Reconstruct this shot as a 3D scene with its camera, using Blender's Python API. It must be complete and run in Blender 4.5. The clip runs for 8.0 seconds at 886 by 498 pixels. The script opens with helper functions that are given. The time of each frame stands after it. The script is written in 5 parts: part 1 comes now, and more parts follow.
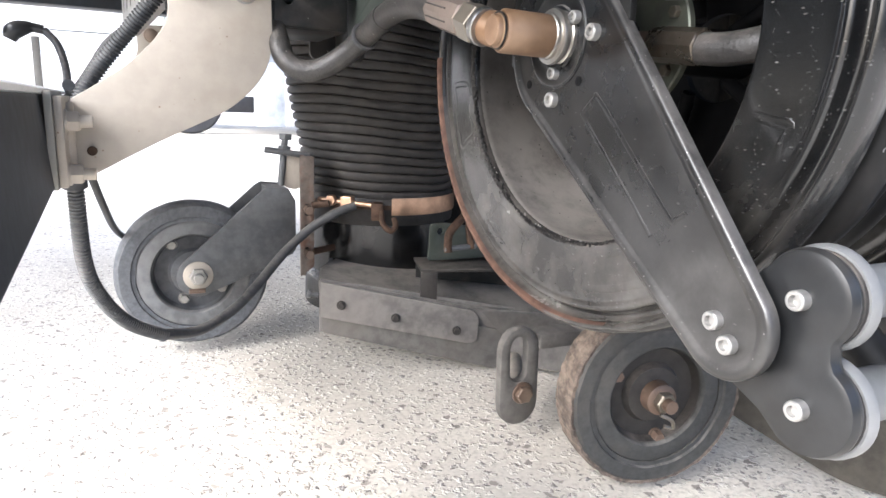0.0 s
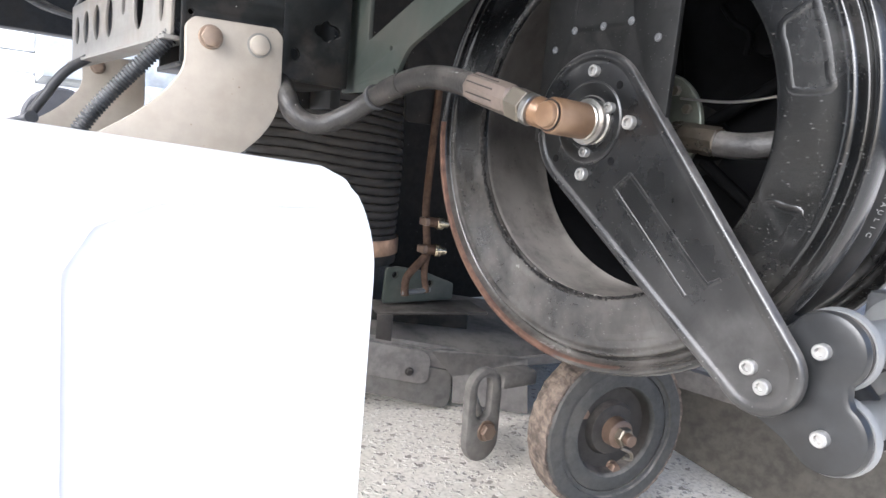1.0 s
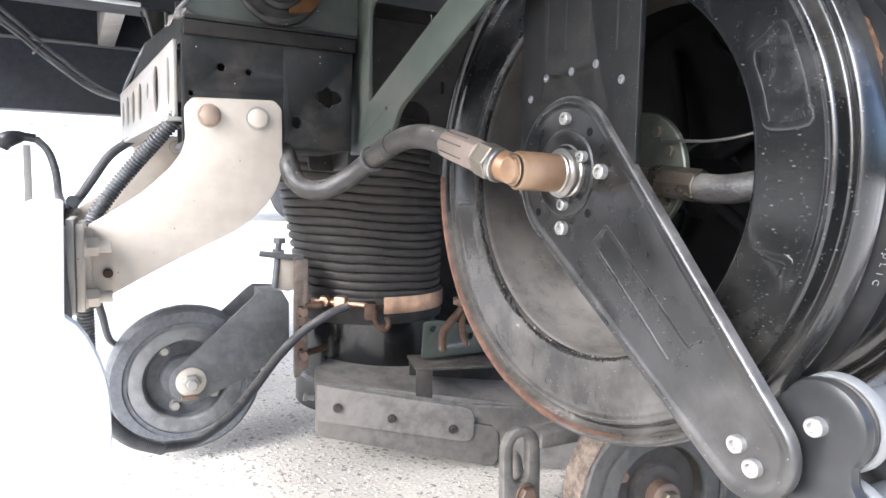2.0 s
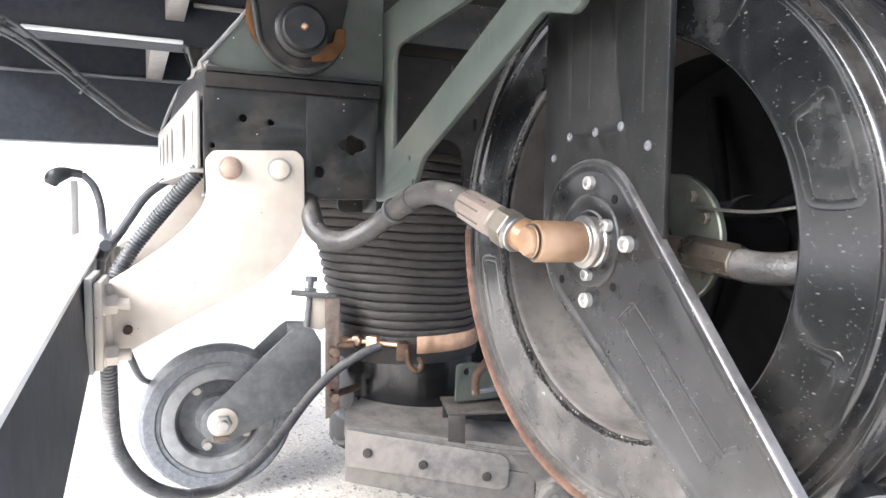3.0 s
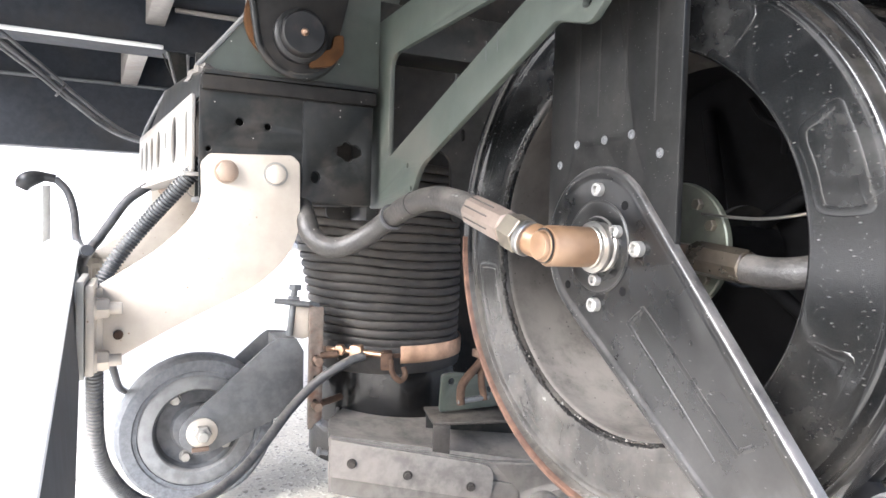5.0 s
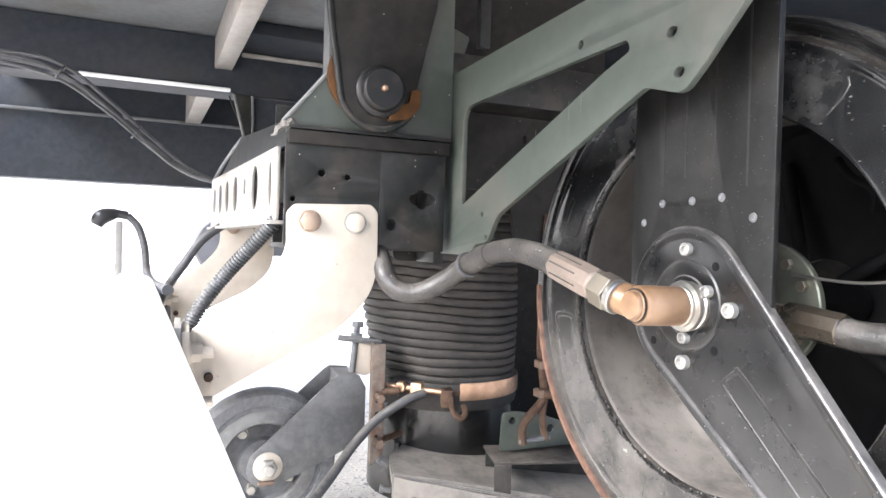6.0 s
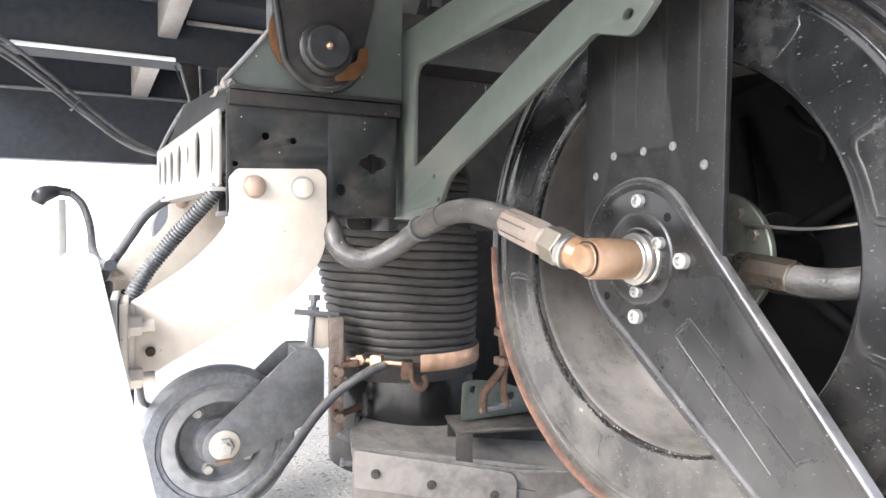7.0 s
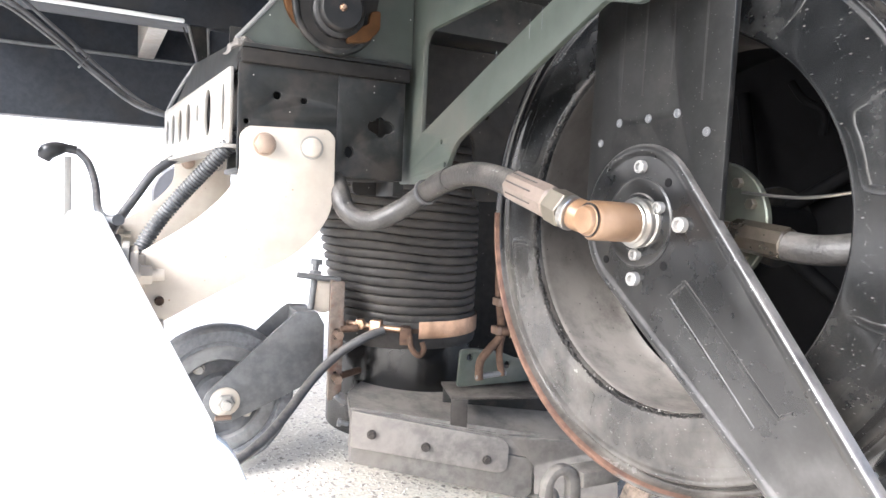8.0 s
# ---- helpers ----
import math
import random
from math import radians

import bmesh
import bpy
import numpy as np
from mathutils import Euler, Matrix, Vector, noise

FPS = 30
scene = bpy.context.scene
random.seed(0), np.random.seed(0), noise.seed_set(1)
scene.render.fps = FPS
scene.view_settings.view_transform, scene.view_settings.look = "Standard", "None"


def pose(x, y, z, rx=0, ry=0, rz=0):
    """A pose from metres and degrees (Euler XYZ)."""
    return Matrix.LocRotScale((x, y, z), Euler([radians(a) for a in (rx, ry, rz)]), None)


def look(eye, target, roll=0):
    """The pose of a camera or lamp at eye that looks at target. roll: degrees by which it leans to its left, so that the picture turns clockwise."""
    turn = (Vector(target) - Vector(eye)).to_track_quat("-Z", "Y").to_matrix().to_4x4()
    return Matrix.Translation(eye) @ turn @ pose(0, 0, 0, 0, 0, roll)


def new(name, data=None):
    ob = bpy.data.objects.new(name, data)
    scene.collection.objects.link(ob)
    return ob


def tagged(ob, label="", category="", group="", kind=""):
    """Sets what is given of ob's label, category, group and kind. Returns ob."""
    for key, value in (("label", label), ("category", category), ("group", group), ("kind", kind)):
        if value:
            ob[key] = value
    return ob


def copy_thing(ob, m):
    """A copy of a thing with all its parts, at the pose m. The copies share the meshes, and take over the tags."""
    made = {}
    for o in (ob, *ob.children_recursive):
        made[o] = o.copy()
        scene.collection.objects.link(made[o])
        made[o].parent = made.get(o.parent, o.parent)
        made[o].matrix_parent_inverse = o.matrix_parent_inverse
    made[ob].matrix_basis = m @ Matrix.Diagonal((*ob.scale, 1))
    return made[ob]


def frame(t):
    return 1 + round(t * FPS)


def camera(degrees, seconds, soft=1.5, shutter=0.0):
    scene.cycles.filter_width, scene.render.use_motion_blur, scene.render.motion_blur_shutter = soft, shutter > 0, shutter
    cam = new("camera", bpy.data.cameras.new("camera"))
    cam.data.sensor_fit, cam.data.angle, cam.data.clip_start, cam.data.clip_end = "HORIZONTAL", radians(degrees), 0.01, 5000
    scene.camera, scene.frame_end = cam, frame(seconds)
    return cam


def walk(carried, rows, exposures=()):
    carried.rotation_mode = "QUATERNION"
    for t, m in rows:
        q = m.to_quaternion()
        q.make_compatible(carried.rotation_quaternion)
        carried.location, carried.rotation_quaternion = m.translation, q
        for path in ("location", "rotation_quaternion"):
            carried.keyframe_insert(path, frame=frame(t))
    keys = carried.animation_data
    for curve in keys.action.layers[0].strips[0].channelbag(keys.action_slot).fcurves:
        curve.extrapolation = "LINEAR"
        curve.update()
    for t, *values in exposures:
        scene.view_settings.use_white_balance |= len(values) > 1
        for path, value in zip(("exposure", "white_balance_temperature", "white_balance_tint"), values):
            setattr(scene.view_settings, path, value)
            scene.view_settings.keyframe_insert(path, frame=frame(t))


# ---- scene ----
# ---- camera and its walk ----
cam = camera(69.2, 8.0)
EXPOSURES = [(0.0, 2.06, 5600, 10), (0.5, 2.08, 5600, 10), (1.0, 2.02, 5450, 10), (1.5, 1.95, 5450, 10), (1.9, 2.40, 5450, 10), (2.6, 2.87, 5550, 10), (4.2, 2.96, 5550, 10), (5.5, 2.96, 5600, 10), (8.0, 3.02, 5600, 10)]
PATH = [
    (0, (0.035, 0.031, 0.436), (0.851, 1.807, 0.014), 2.2),
    (0.2, (0.036, 0.043, 0.424), (0.881, 1.817, 0.053), 4.6),
    (0.3, (0.023, 0.049, 0.436), (0.881, 1.82, 0.077), 3.3),
    (0.4, (0.005, 0.053, 0.442), (0.888, 1.818, 0.121), 3.2),
    (0.5, (-0.015, 0.054, 0.45), (0.882, 1.816, 0.15), 2.9),
    (0.7, (-0.049, 0.062, 0.449), (1.016, 1.735, 0.191), 5.9),
    (0.8, (-0.072, 0.06, 0.452), (1.028, 1.707, 0.177), 6.7),
    (1, (-0.097, 0.051, 0.45), (1.043, 1.67, 0.164), 5.4),
    (1.2, (-0.097, 0.04, 0.463), (1.051, 1.66, 0.226), 4.5),
    (1.3, (-0.093, 0.034, 0.47), (1.032, 1.673, 0.252), 3.8),
    (1.5, (-0.077, 0.027, 0.476), (0.995, 1.7, 0.254), 1.6),
    (1.7, (-0.048, 0.021, 0.47), (0.933, 1.75, 0.256), 0.2),
    (2.8, (0.033, 0.059, 0.5), (0.849, 1.881, 0.365), 2.3),
    (3, (0.026, 0.047, 0.51), (0.802, 1.886, 0.378), 0.7),
    (3.2, (0.023, 0.04, 0.498), (0.75, 1.903, 0.46), 3.0),
    (3.3, (0.02, 0.035, 0.493), (0.763, 1.892, 0.511), 2.7),
    (3.5, (0.021, 0.05, 0.501), (0.9, 1.846, 0.479), 1.4),
    (3.7, (0.015, 0.053, 0.509), (0.939, 1.826, 0.471), 1.5),
    (4, (0.002, 0.056, 0.507), (0.906, 1.84, 0.442), 1.6),
    (4.2, (0.002, 0.062, 0.501), (0.906, 1.845, 0.436), 1.5),
    (5.3, (-0.01, 0.054, 0.503), (0.816, 1.873, 0.412), 1.8),
    (5.5, (-0.024, 0.053, 0.505), (0.754, 1.895, 0.46), 2.3),
    (5.8, (-0.036, 0.061, 0.522), (0.743, 1.903, 0.513), 1.7),
    (6, (-0.046, 0.057, 0.525), (0.712, 1.907, 0.514), 1.7),
    (6.2, (-0.049, 0.06, 0.517), (0.749, 1.892, 0.458), 2.0),
    (6.5, (-0.041, 0.062, 0.512), (0.748, 1.897, 0.408), 1.8),
    (6.8, (-0.034, 0.062, 0.509), (0.771, 1.893, 0.463), 1.6),
    (7, (-0.026, 0.069, 0.51), (0.832, 1.874, 0.433), 0.5),
    (7.2, (-0.027, 0.067, 0.506), (0.825, 1.875, 0.434), 1.0),
    (7.5, (-0.02, 0.074, 0.501), (0.855, 1.868, 0.376), 0.5),
    (7.8, (-0.033, 0.064, 0.5), (0.825, 1.865, 0.351), 1.5),
    (8, (-0.037, 0.057, 0.495), (0.825, 1.857, 0.351), 2.7),
]
walk(cam, [(t, look(eye, target, roll)) for t, eye, target, roll in PATH], EXPOSURES)

# ---- world, sun, exposure ----
world = bpy.data.worlds.new("world")
scene.world = world
world.use_nodes = True
wn = world.node_tree.nodes
sky = wn.new("ShaderNodeTexSky")
sky.sky_type = "NISHITA"
sky.sun_disc = False
SUN_EL, SUN_AZ = radians(38), radians(-104)     # azimuth from +y towards +x
sky.sun_elevation, sky.sun_rotation = SUN_EL, SUN_AZ
sky.air_density, sky.dust_density, sky.ozone_density = 1.0, 9.0, 1.9
wn["Background"].inputs["Strength"].default_value = 0.15
world.node_tree.links.new(sky.outputs[0], wn["Background"].inputs["Color"])
sun_data = bpy.data.lights.new("sun", "SUN")
sun_data.energy, sun_data.angle, sun_data.color = 1.3, radians(52), (1.0, 0.995, 0.985)
sun = new("sun", sun_data)
sun.matrix_world = look((math.sin(SUN_AZ) * math.cos(SUN_EL) * 8, math.cos(SUN_AZ) * math.cos(SUN_EL) * 8, math.sin(SUN_EL) * 8), (0, 0, 0))


# ---- materials ----
def material(name, base, rough=0.5, metal=0.0, vary=0.25, scale=60.0, bump=0.15, stain=None, stain_amount=0.0,
             stain_scale=9.0, dust=None, dust_amount=0.0, specks=None, speck_amount=0.0, speck_scale=180.0, coat=0.0, dust_floor=0.05, spray=None, spec=0.5, dust_ramp=(0.3, 0.62), chips=0.0):
    """Paint, rubber or metal with grain, stains, settled dust and specks at real size."""
    m = bpy.data.materials.new(name)
    m.use_nodes = True
    nt = m.node_tree
    n, l = nt.nodes, nt.links
    b = n["Principled BSDF"]
    b.inputs["Metallic"].default_value = metal
    b.inputs["Specular IOR Level"].default_value = spec
    b.inputs["Coat Weight"].default_value = coat
    b.inputs["Coat Roughness"].default_value = 0.12
    tc = n.new("ShaderNodeTexCoord")

    def noise_tex(s, detail=4.0, rough_=0.6):
        t = n.new("ShaderNodeTexNoise")
        t.inputs["Scale"].default_value, t.inputs["Detail"].default_value, t.inputs["Roughness"].default_value = s, detail, rough_
        l.new(tc.outputs["Object"], t.inputs["Vector"])
        return t.outputs["Fac"]

    def ramp(fac, lo, hi):
        r = n.new("ShaderNodeMapRange")
        r.interpolation_type = "SMOOTHSTEP"
        r.inputs["From Min"].default_value, r.inputs["From Max"].default_value = lo, hi
        l.new(fac, r.inputs["Value"])
        return r.outputs["Result"]

    def mix(fac, a, c, amount=1.0):
        x = n.new("ShaderNodeMix")
        x.data_type = "RGBA"
        if amount < 1.0:
            f = n.new("ShaderNodeMath")
            f.operation = "MULTIPLY"
            f.inputs[1].default_value = amount
            l.new(fac, f.inputs[0])
            fac = f.outputs[0]
        l.new(fac, x.inputs["Factor"])
        for sock, v in ((x.inputs[6], a), (x.inputs[7], c)):
            if isinstance(v, tuple):
                sock.default_value = (*v, 1)
            else:
                l.new(v, sock)
        return x.outputs[2], fac

    fine, coarse = noise_tex(scale, 6), noise_tex(stain_scale, 5)
    lo = tuple(c * (1 - vary) for c in base)
    hi = tuple(min(1, c * (1 + vary)) for c in base)
    col, _ = mix(ramp(fine, 0.3, 0.7), lo, hi)
    rough_socket = n.new("ShaderNodeMapRange")
    rough_socket.inputs["To Min"].default_value, rough_socket.inputs["To Max"].default_value = max(0.03, rough * 0.78), min(1, rough * 1.22)
    l.new(coarse, rough_socket.inputs["Value"])
    r_out = rough_socket.outputs["Result"]
    if stain:
        col, _ = mix(ramp(coarse, 0.48, 0.68), col, stain, stain_amount)
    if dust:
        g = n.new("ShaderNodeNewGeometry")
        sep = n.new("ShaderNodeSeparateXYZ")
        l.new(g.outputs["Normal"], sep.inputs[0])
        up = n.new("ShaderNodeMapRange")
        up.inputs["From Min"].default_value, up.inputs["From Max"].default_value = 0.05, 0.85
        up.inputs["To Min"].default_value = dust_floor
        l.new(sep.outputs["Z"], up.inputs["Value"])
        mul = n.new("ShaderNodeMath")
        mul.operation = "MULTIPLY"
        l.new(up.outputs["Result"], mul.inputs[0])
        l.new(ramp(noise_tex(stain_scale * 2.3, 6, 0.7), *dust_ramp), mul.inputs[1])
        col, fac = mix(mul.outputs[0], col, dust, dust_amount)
        if spray:      # road dirt thrown onto one side, plus ground sheen on the arm: from y to y, from z to z (own metres), amount
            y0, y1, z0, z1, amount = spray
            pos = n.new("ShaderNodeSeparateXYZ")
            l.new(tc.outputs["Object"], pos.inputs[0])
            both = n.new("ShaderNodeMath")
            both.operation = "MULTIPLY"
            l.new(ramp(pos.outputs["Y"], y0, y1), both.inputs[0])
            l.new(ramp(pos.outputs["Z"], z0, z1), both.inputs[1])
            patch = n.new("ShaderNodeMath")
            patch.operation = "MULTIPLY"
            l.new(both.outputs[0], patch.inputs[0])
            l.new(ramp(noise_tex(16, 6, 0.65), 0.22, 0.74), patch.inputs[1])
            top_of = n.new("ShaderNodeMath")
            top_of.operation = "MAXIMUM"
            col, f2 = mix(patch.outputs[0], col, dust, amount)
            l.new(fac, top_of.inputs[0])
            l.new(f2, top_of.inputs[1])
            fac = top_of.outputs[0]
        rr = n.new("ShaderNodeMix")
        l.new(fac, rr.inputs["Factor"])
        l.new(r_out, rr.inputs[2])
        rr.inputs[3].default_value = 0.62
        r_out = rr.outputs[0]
    if specks:
        v = n.new("ShaderNodeTexVoronoi")
        v.inputs["Scale"].default_value, v.inputs["Randomness"].default_value = speck_scale, 1.0
        l.new(tc.outputs["Object"], v.inputs["Vector"])
        dot = n.new("ShaderNodeMapRange")
        dot.inputs["From Min"].default_value, dot.inputs["From Max"].default_value = 0.17, 0.05
        l.new(v.outputs["Distance"], dot.inputs["Value"])
        sepc = n.new("ShaderNodeSeparateColor")
        l.new(v.outputs["Color"], sepc.inputs[0])
        mul2 = n.new("ShaderNodeMath")
        mul2.operation = "MULTIPLY"
        l.new(dot.outputs["Result"], mul2.inputs[0])
        l.new(ramp(sepc.outputs[0], 1.0 - speck_amount, 1.0 - speck_amount * 0.5), mul2.inputs[1])
        col, _ = mix(mul2.outputs[0], col, specks)
    if chips:
        # sparse larger chips and scuffs down to pale primer, drawn out along one way
        mp = n.new("ShaderNodeMapping")
        mp.inputs["Rotation"].default_value = (0.5, 0.7, 0.4)
        mp.inputs["Scale"].default_value = (1.0, 0.38, 1.0)
        l.new(tc.outputs["Object"], mp.inputs["Vector"])
        wob = n.new("ShaderNodeTexNoise")
        wob.inputs["Scale"].default_value, wob.inputs["Detail"].default_value = 1000.0, 2.0
        l.new(tc.outputs["Object"], wob.inputs["Vector"])
        vc = n.new("ShaderNodeTexVoronoi")
        vc.inputs["Scale"].default_value, vc.inputs["Randomness"].default_value = 440.0, 1.0
        l.new(mp.outputs[0], vc.inputs["Vector"])
        near_c = n.new("ShaderNodeMath")
        near_c.operation = "MULTIPLY_ADD"
        l.new(wob.outputs[0], near_c.inputs[0])
        near_c.inputs[1].default_value = 0.22
        l.new(vc.outputs["Distance"], near_c.inputs[2])
        chip = n.new("ShaderNodeMapRange")
        chip.inputs["From Min"].default_value, chip.inputs["From Max"].default_value = 0.32, 0.22
        l.new(near_c.outputs[0], chip.inputs["Value"])
        sepd = n.new("ShaderNodeSeparateColor")
        l.new(vc.outputs["Color"], sepd.inputs[0])
        mul3 = n.new("ShaderNodeMath")
        mul3.operation = "MULTIPLY"
        l.new(chip.outputs["Result"], mul3.inputs[0])
        l.new(ramp(sepd.outputs[1], 1.0 - chips, 1.0 - chips * 0.3), mul3.inputs[1])
        col, _ = mix(mul3.outputs[0], col, (0.085, 0.084, 0.081))
    l.new(col, b.inputs["Base Color"])
    l.new(r_out, b.inputs["Roughness"])
    bp = n.new("ShaderNodeBump")
    bp.inputs["Strength"].default_value, bp.inputs["Distance"].default_value = bump, 0.001
    l.new(fine, bp.inputs["Height"])
    l.new(bp.outputs["Normal"], b.inputs["Normal"])
    return m


DUST = (0.29, 0.265, 0.235)
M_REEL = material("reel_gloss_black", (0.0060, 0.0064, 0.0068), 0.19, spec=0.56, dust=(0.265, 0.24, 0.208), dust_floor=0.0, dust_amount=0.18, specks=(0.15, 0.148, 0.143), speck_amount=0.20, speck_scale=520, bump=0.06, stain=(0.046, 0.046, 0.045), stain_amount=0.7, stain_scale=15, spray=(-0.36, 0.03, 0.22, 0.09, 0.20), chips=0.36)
M_DRUM = material("drum_dusty_black", (0.026, 0.0245, 0.023), 0.5, spec=0.15, dust=(0.245, 0.226, 0.204), dust_amount=0.9, dust_floor=0.14, dust_ramp=(0.1, 0.62), stain=(0.030, 0.027, 0.024), stain_amount=0.6, stain_scale=9, specks=(0.02, 0.018, 0.016), speck_amount=0.35, speck_scale=170)
DUST_GREY = (0.27, 0.255, 0.24)
# its spray is dust plus a painted sheen from the bright ground
M_ARM = material("arm_satin_black", (0.006, 0.0063, 0.0066), 0.28, spec=0.54, dust=DUST_GREY, dust_floor=0.0, dust_amount=0.4, specks=(0.27, 0.265, 0.255), speck_amount=0.30, speck_scale=330, bump=0.06, stain=(0.034, 0.034, 0.033), stain_amount=0.6, stain_scale=16, spray=(-0.3, -0.02, 0.15, 0.01, 0.14), chips=0.22)
M_POST = material("post_satin_black", (0.007, 0.0073, 0.0073), 0.34, spec=0.16, dust=DUST_GREY, dust_amount=0.28, specks=(0.12, 0.118, 0.112), speck_amount=0.16, speck_scale=350, bump=0.06, stain=(0.022, 0.021, 0.019), stain_amount=0.6, stain_scale=16)
M_PLASTIC = material("black_plastic", (0.0145, 0.0152, 0.0160), 0.33, spec=0.45, dust=DUST, dust_amount=0.1, bump=0.1)
M_CHASSIS = material("dark_chassis_paint", (0.0085, 0.0094, 0.0092), 0.45, spec=0.22, stain=(0.034, 0.029, 0.0245), stain_amount=0.7, stain_scale=20, dust=DUST, dust_amount=0.3, specks=(0.4, 0.38, 0.34), speck_amount=0.07)
M_GREEN = material("grey_green_paint", (0.040, 0.048, 0.041), 0.5, spec=0.3, vary=0.1, stain=(0.075, 0.07, 0.06), stain_amount=0.5, specks=(0.55, 0.55, 0.5), speck_amount=0.08, dust=DUST, dust_amount=0.25)
M_CREAM = material("cream_white_paint", (0.385, 0.345, 0.29), 0.5, vary=0.05, stain=(0.31, 0.265, 0.21), stain_amount=0.55, specks=(0.16, 0.09, 0.05), speck_amount=0.12, speck_scale=150, bump=0.05)
M_WHITE = material("white_bumper_paint", (0.70, 0.705, 0.71), 0.35, vary=0.02, stain=(0.50, 0.495, 0.48), stain_amount=0.25, bump=0.03)
# dark colour puts the shade inside the white bumper into its web
M_BUMPER_IN = material("bumper_inside_shade", (0.034, 0.038, 0.045), 0.55, spec=0.3, stain=(0.050, 0.052, 0.056), stain_amount=0.5, stain_scale=3)
M_SLOT = material("pale_grey_plate", (0.245, 0.235, 0.215), 0.5, vary=0.08, stain=(0.22, 0.18, 0.14), stain_amount=0.5)
# bluish grey lifted above black rubber to stand in for veiling glare
M_TYRE = material("tyre_rubber", (0.090, 0.095, 0.104), 0.7, vary=0.3, stain=(0.105, 0.106, 0.108), stain_amount=0.4, scale=120, bump=0.4, dust=DUST, dust_amount=0.2)
M_HUB = material("wheel_grey", (0.125, 0.128, 0.130), 0.6, stain=(0.15, 0.145, 0.138), stain_amount=0.4, dust=DUST, dust_amount=0.3)
M_FORK = material("fork_dark_steel", (0.075, 0.078, 0.082), 0.5, stain=(0.098, 0.096, 0.092), stain_amount=0.4, dust=DUST, dust_amount=0.3)
M_NOZZLE = material("nozzle_dusty_steel", (0.135, 0.125, 0.115), 0.62, stain=(0.18, 0.163, 0.147), stain_amount=0.7, dust=(0.30, 0.27, 0.235), dust_amount=0.6, bump=0.3, specks=(0.06, 0.05, 0.045), speck_amount=0.05, speck_scale=220)
M_RUSTY_PLATE = material("rust_stained_plate", (0.115, 0.092, 0.075), 0.6, vary=0.3, stain=(0.10, 0.045, 0.024), stain_amount=0.85, stain_scale=32, bump=0.3)
M_SKIRT = material("rubber_skirt", (0.105, 0.098, 0.090), 0.75, stain=(0.13, 0.117, 0.102), stain_amount=0.6, bump=0.3)
M_SIDE = material("dusty_brown_rubber", (0.060, 0.055, 0.046), 0.75, spec=0.25, stain=(0.085, 0.076, 0.062), stain_amount=0.6, stain_scale=18, bump=0.3)
M_RIBHOSE = material("ribbed_rubber", (0.024, 0.0225, 0.021), 0.55, spec=0.3, vary=0.3, stain=(0.042, 0.036, 0.031), stain_amount=0.6, dust=(0.24, 0.205, 0.175), dust_amount=0.42, specks=(0.6, 0.58, 0.55), speck_amount=0.02, speck_scale=90)
M_HOSE = material("hydraulic_hose", (0.020, 0.019, 0.018), 0.42, vary=0.4, scale=420, bump=0.7, stain=(0.06, 0.053, 0.047), stain_amount=0.6, stain_scale=25, dust=DUST, dust_amount=0.24, specks=(0.7, 0.68, 0.62), speck_amount=0.04, speck_scale=200)
M_WOUND = material("wound_hose", (0.0125, 0.0125, 0.0125), 0.5, spec=0.22, vary=0.25, stain=(0.022, 0.020, 0.018), stain_amount=0.6, stain_scale=20, dust=DUST, dust_amount=0.04, specks=(0.5, 0.5, 0.5), speck_amount=0.08, speck_scale=260)
M_TAN = material("tan_painted_steel", (0.27, 0.205, 0.155), 0.5, metal=0.2, vary=0.12, stain=(0.22, 0.15, 0.10), stain_amount=0.6, stain_scale=60)
M_ELBOW = material("tarnished_tan_steel", (0.178, 0.106, 0.058), 0.42, metal=0.3, vary=0.15, stain=(0.27, 0.195, 0.135), stain_amount=0.5, bump=0.1)
M_RUST_BROWN = material("tarnished_brown_steel", (0.125, 0.086, 0.063), 0.45, metal=0.3, vary=0.15, stain=(0.26, 0.20, 0.15), stain_amount=0.5, bump=0.1)
M_ZINC = material("zinc_steel", (0.33, 0.32, 0.30), 0.3, metal=0.9, vary=0.1, stain=(0.35, 0.28, 0.2), stain_amount=0.4)
M_ZINC_Y = material("yellow_zinc", (0.20, 0.178, 0.14), 0.36, metal=0.75, vary=0.1, stain=(0.20, 0.17, 0.14), stain_amount=0.6, stain_scale=40, dust=(0.23, 0.20, 0.17), dust_amount=0.6)
M_TAN_ZINC = material("dusty_pinkish_zinc", (0.205, 0.165, 0.138), 0.45, metal=0.5, vary=0.12, stain=(0.17, 0.135, 0.11), stain_amount=0.6, stain_scale=40, dust=(0.25, 0.205, 0.175), dust_amount=0.6)
M_HUBDISC = material("olive_zinc_disc", (0.13, 0.138, 0.11), 0.4, metal=0.5, vary=0.15, stain=(0.11, 0.10, 0.08), stain_amount=0.4)
M_BOLT = material("white_zinc_bolt", (0.34, 0.335, 0.32), 0.42, metal=0.6, vary=0.12)
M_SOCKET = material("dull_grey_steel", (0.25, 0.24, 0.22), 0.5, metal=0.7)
M_BRASS = material("copper_band", (0.55, 0.36, 0.24), 0.38, metal=0.85, vary=0.15, stain=(0.24, 0.15, 0.10), stain_amount=0.5)
M_NUT = material("bright_yellow_zinc", (0.46, 0.39, 0.28), 0.25, metal=0.9, vary=0.15, stain=(0.20, 0.14, 0.09), stain_amount=0.5, stain_scale=70)
M_RUST = material("rust", (0.066, 0.041, 0.028), 0.8, spec=0.2, vary=0.4, stain=(0.090, 0.046, 0.026), stain_amount=0.7, bump=0.5)
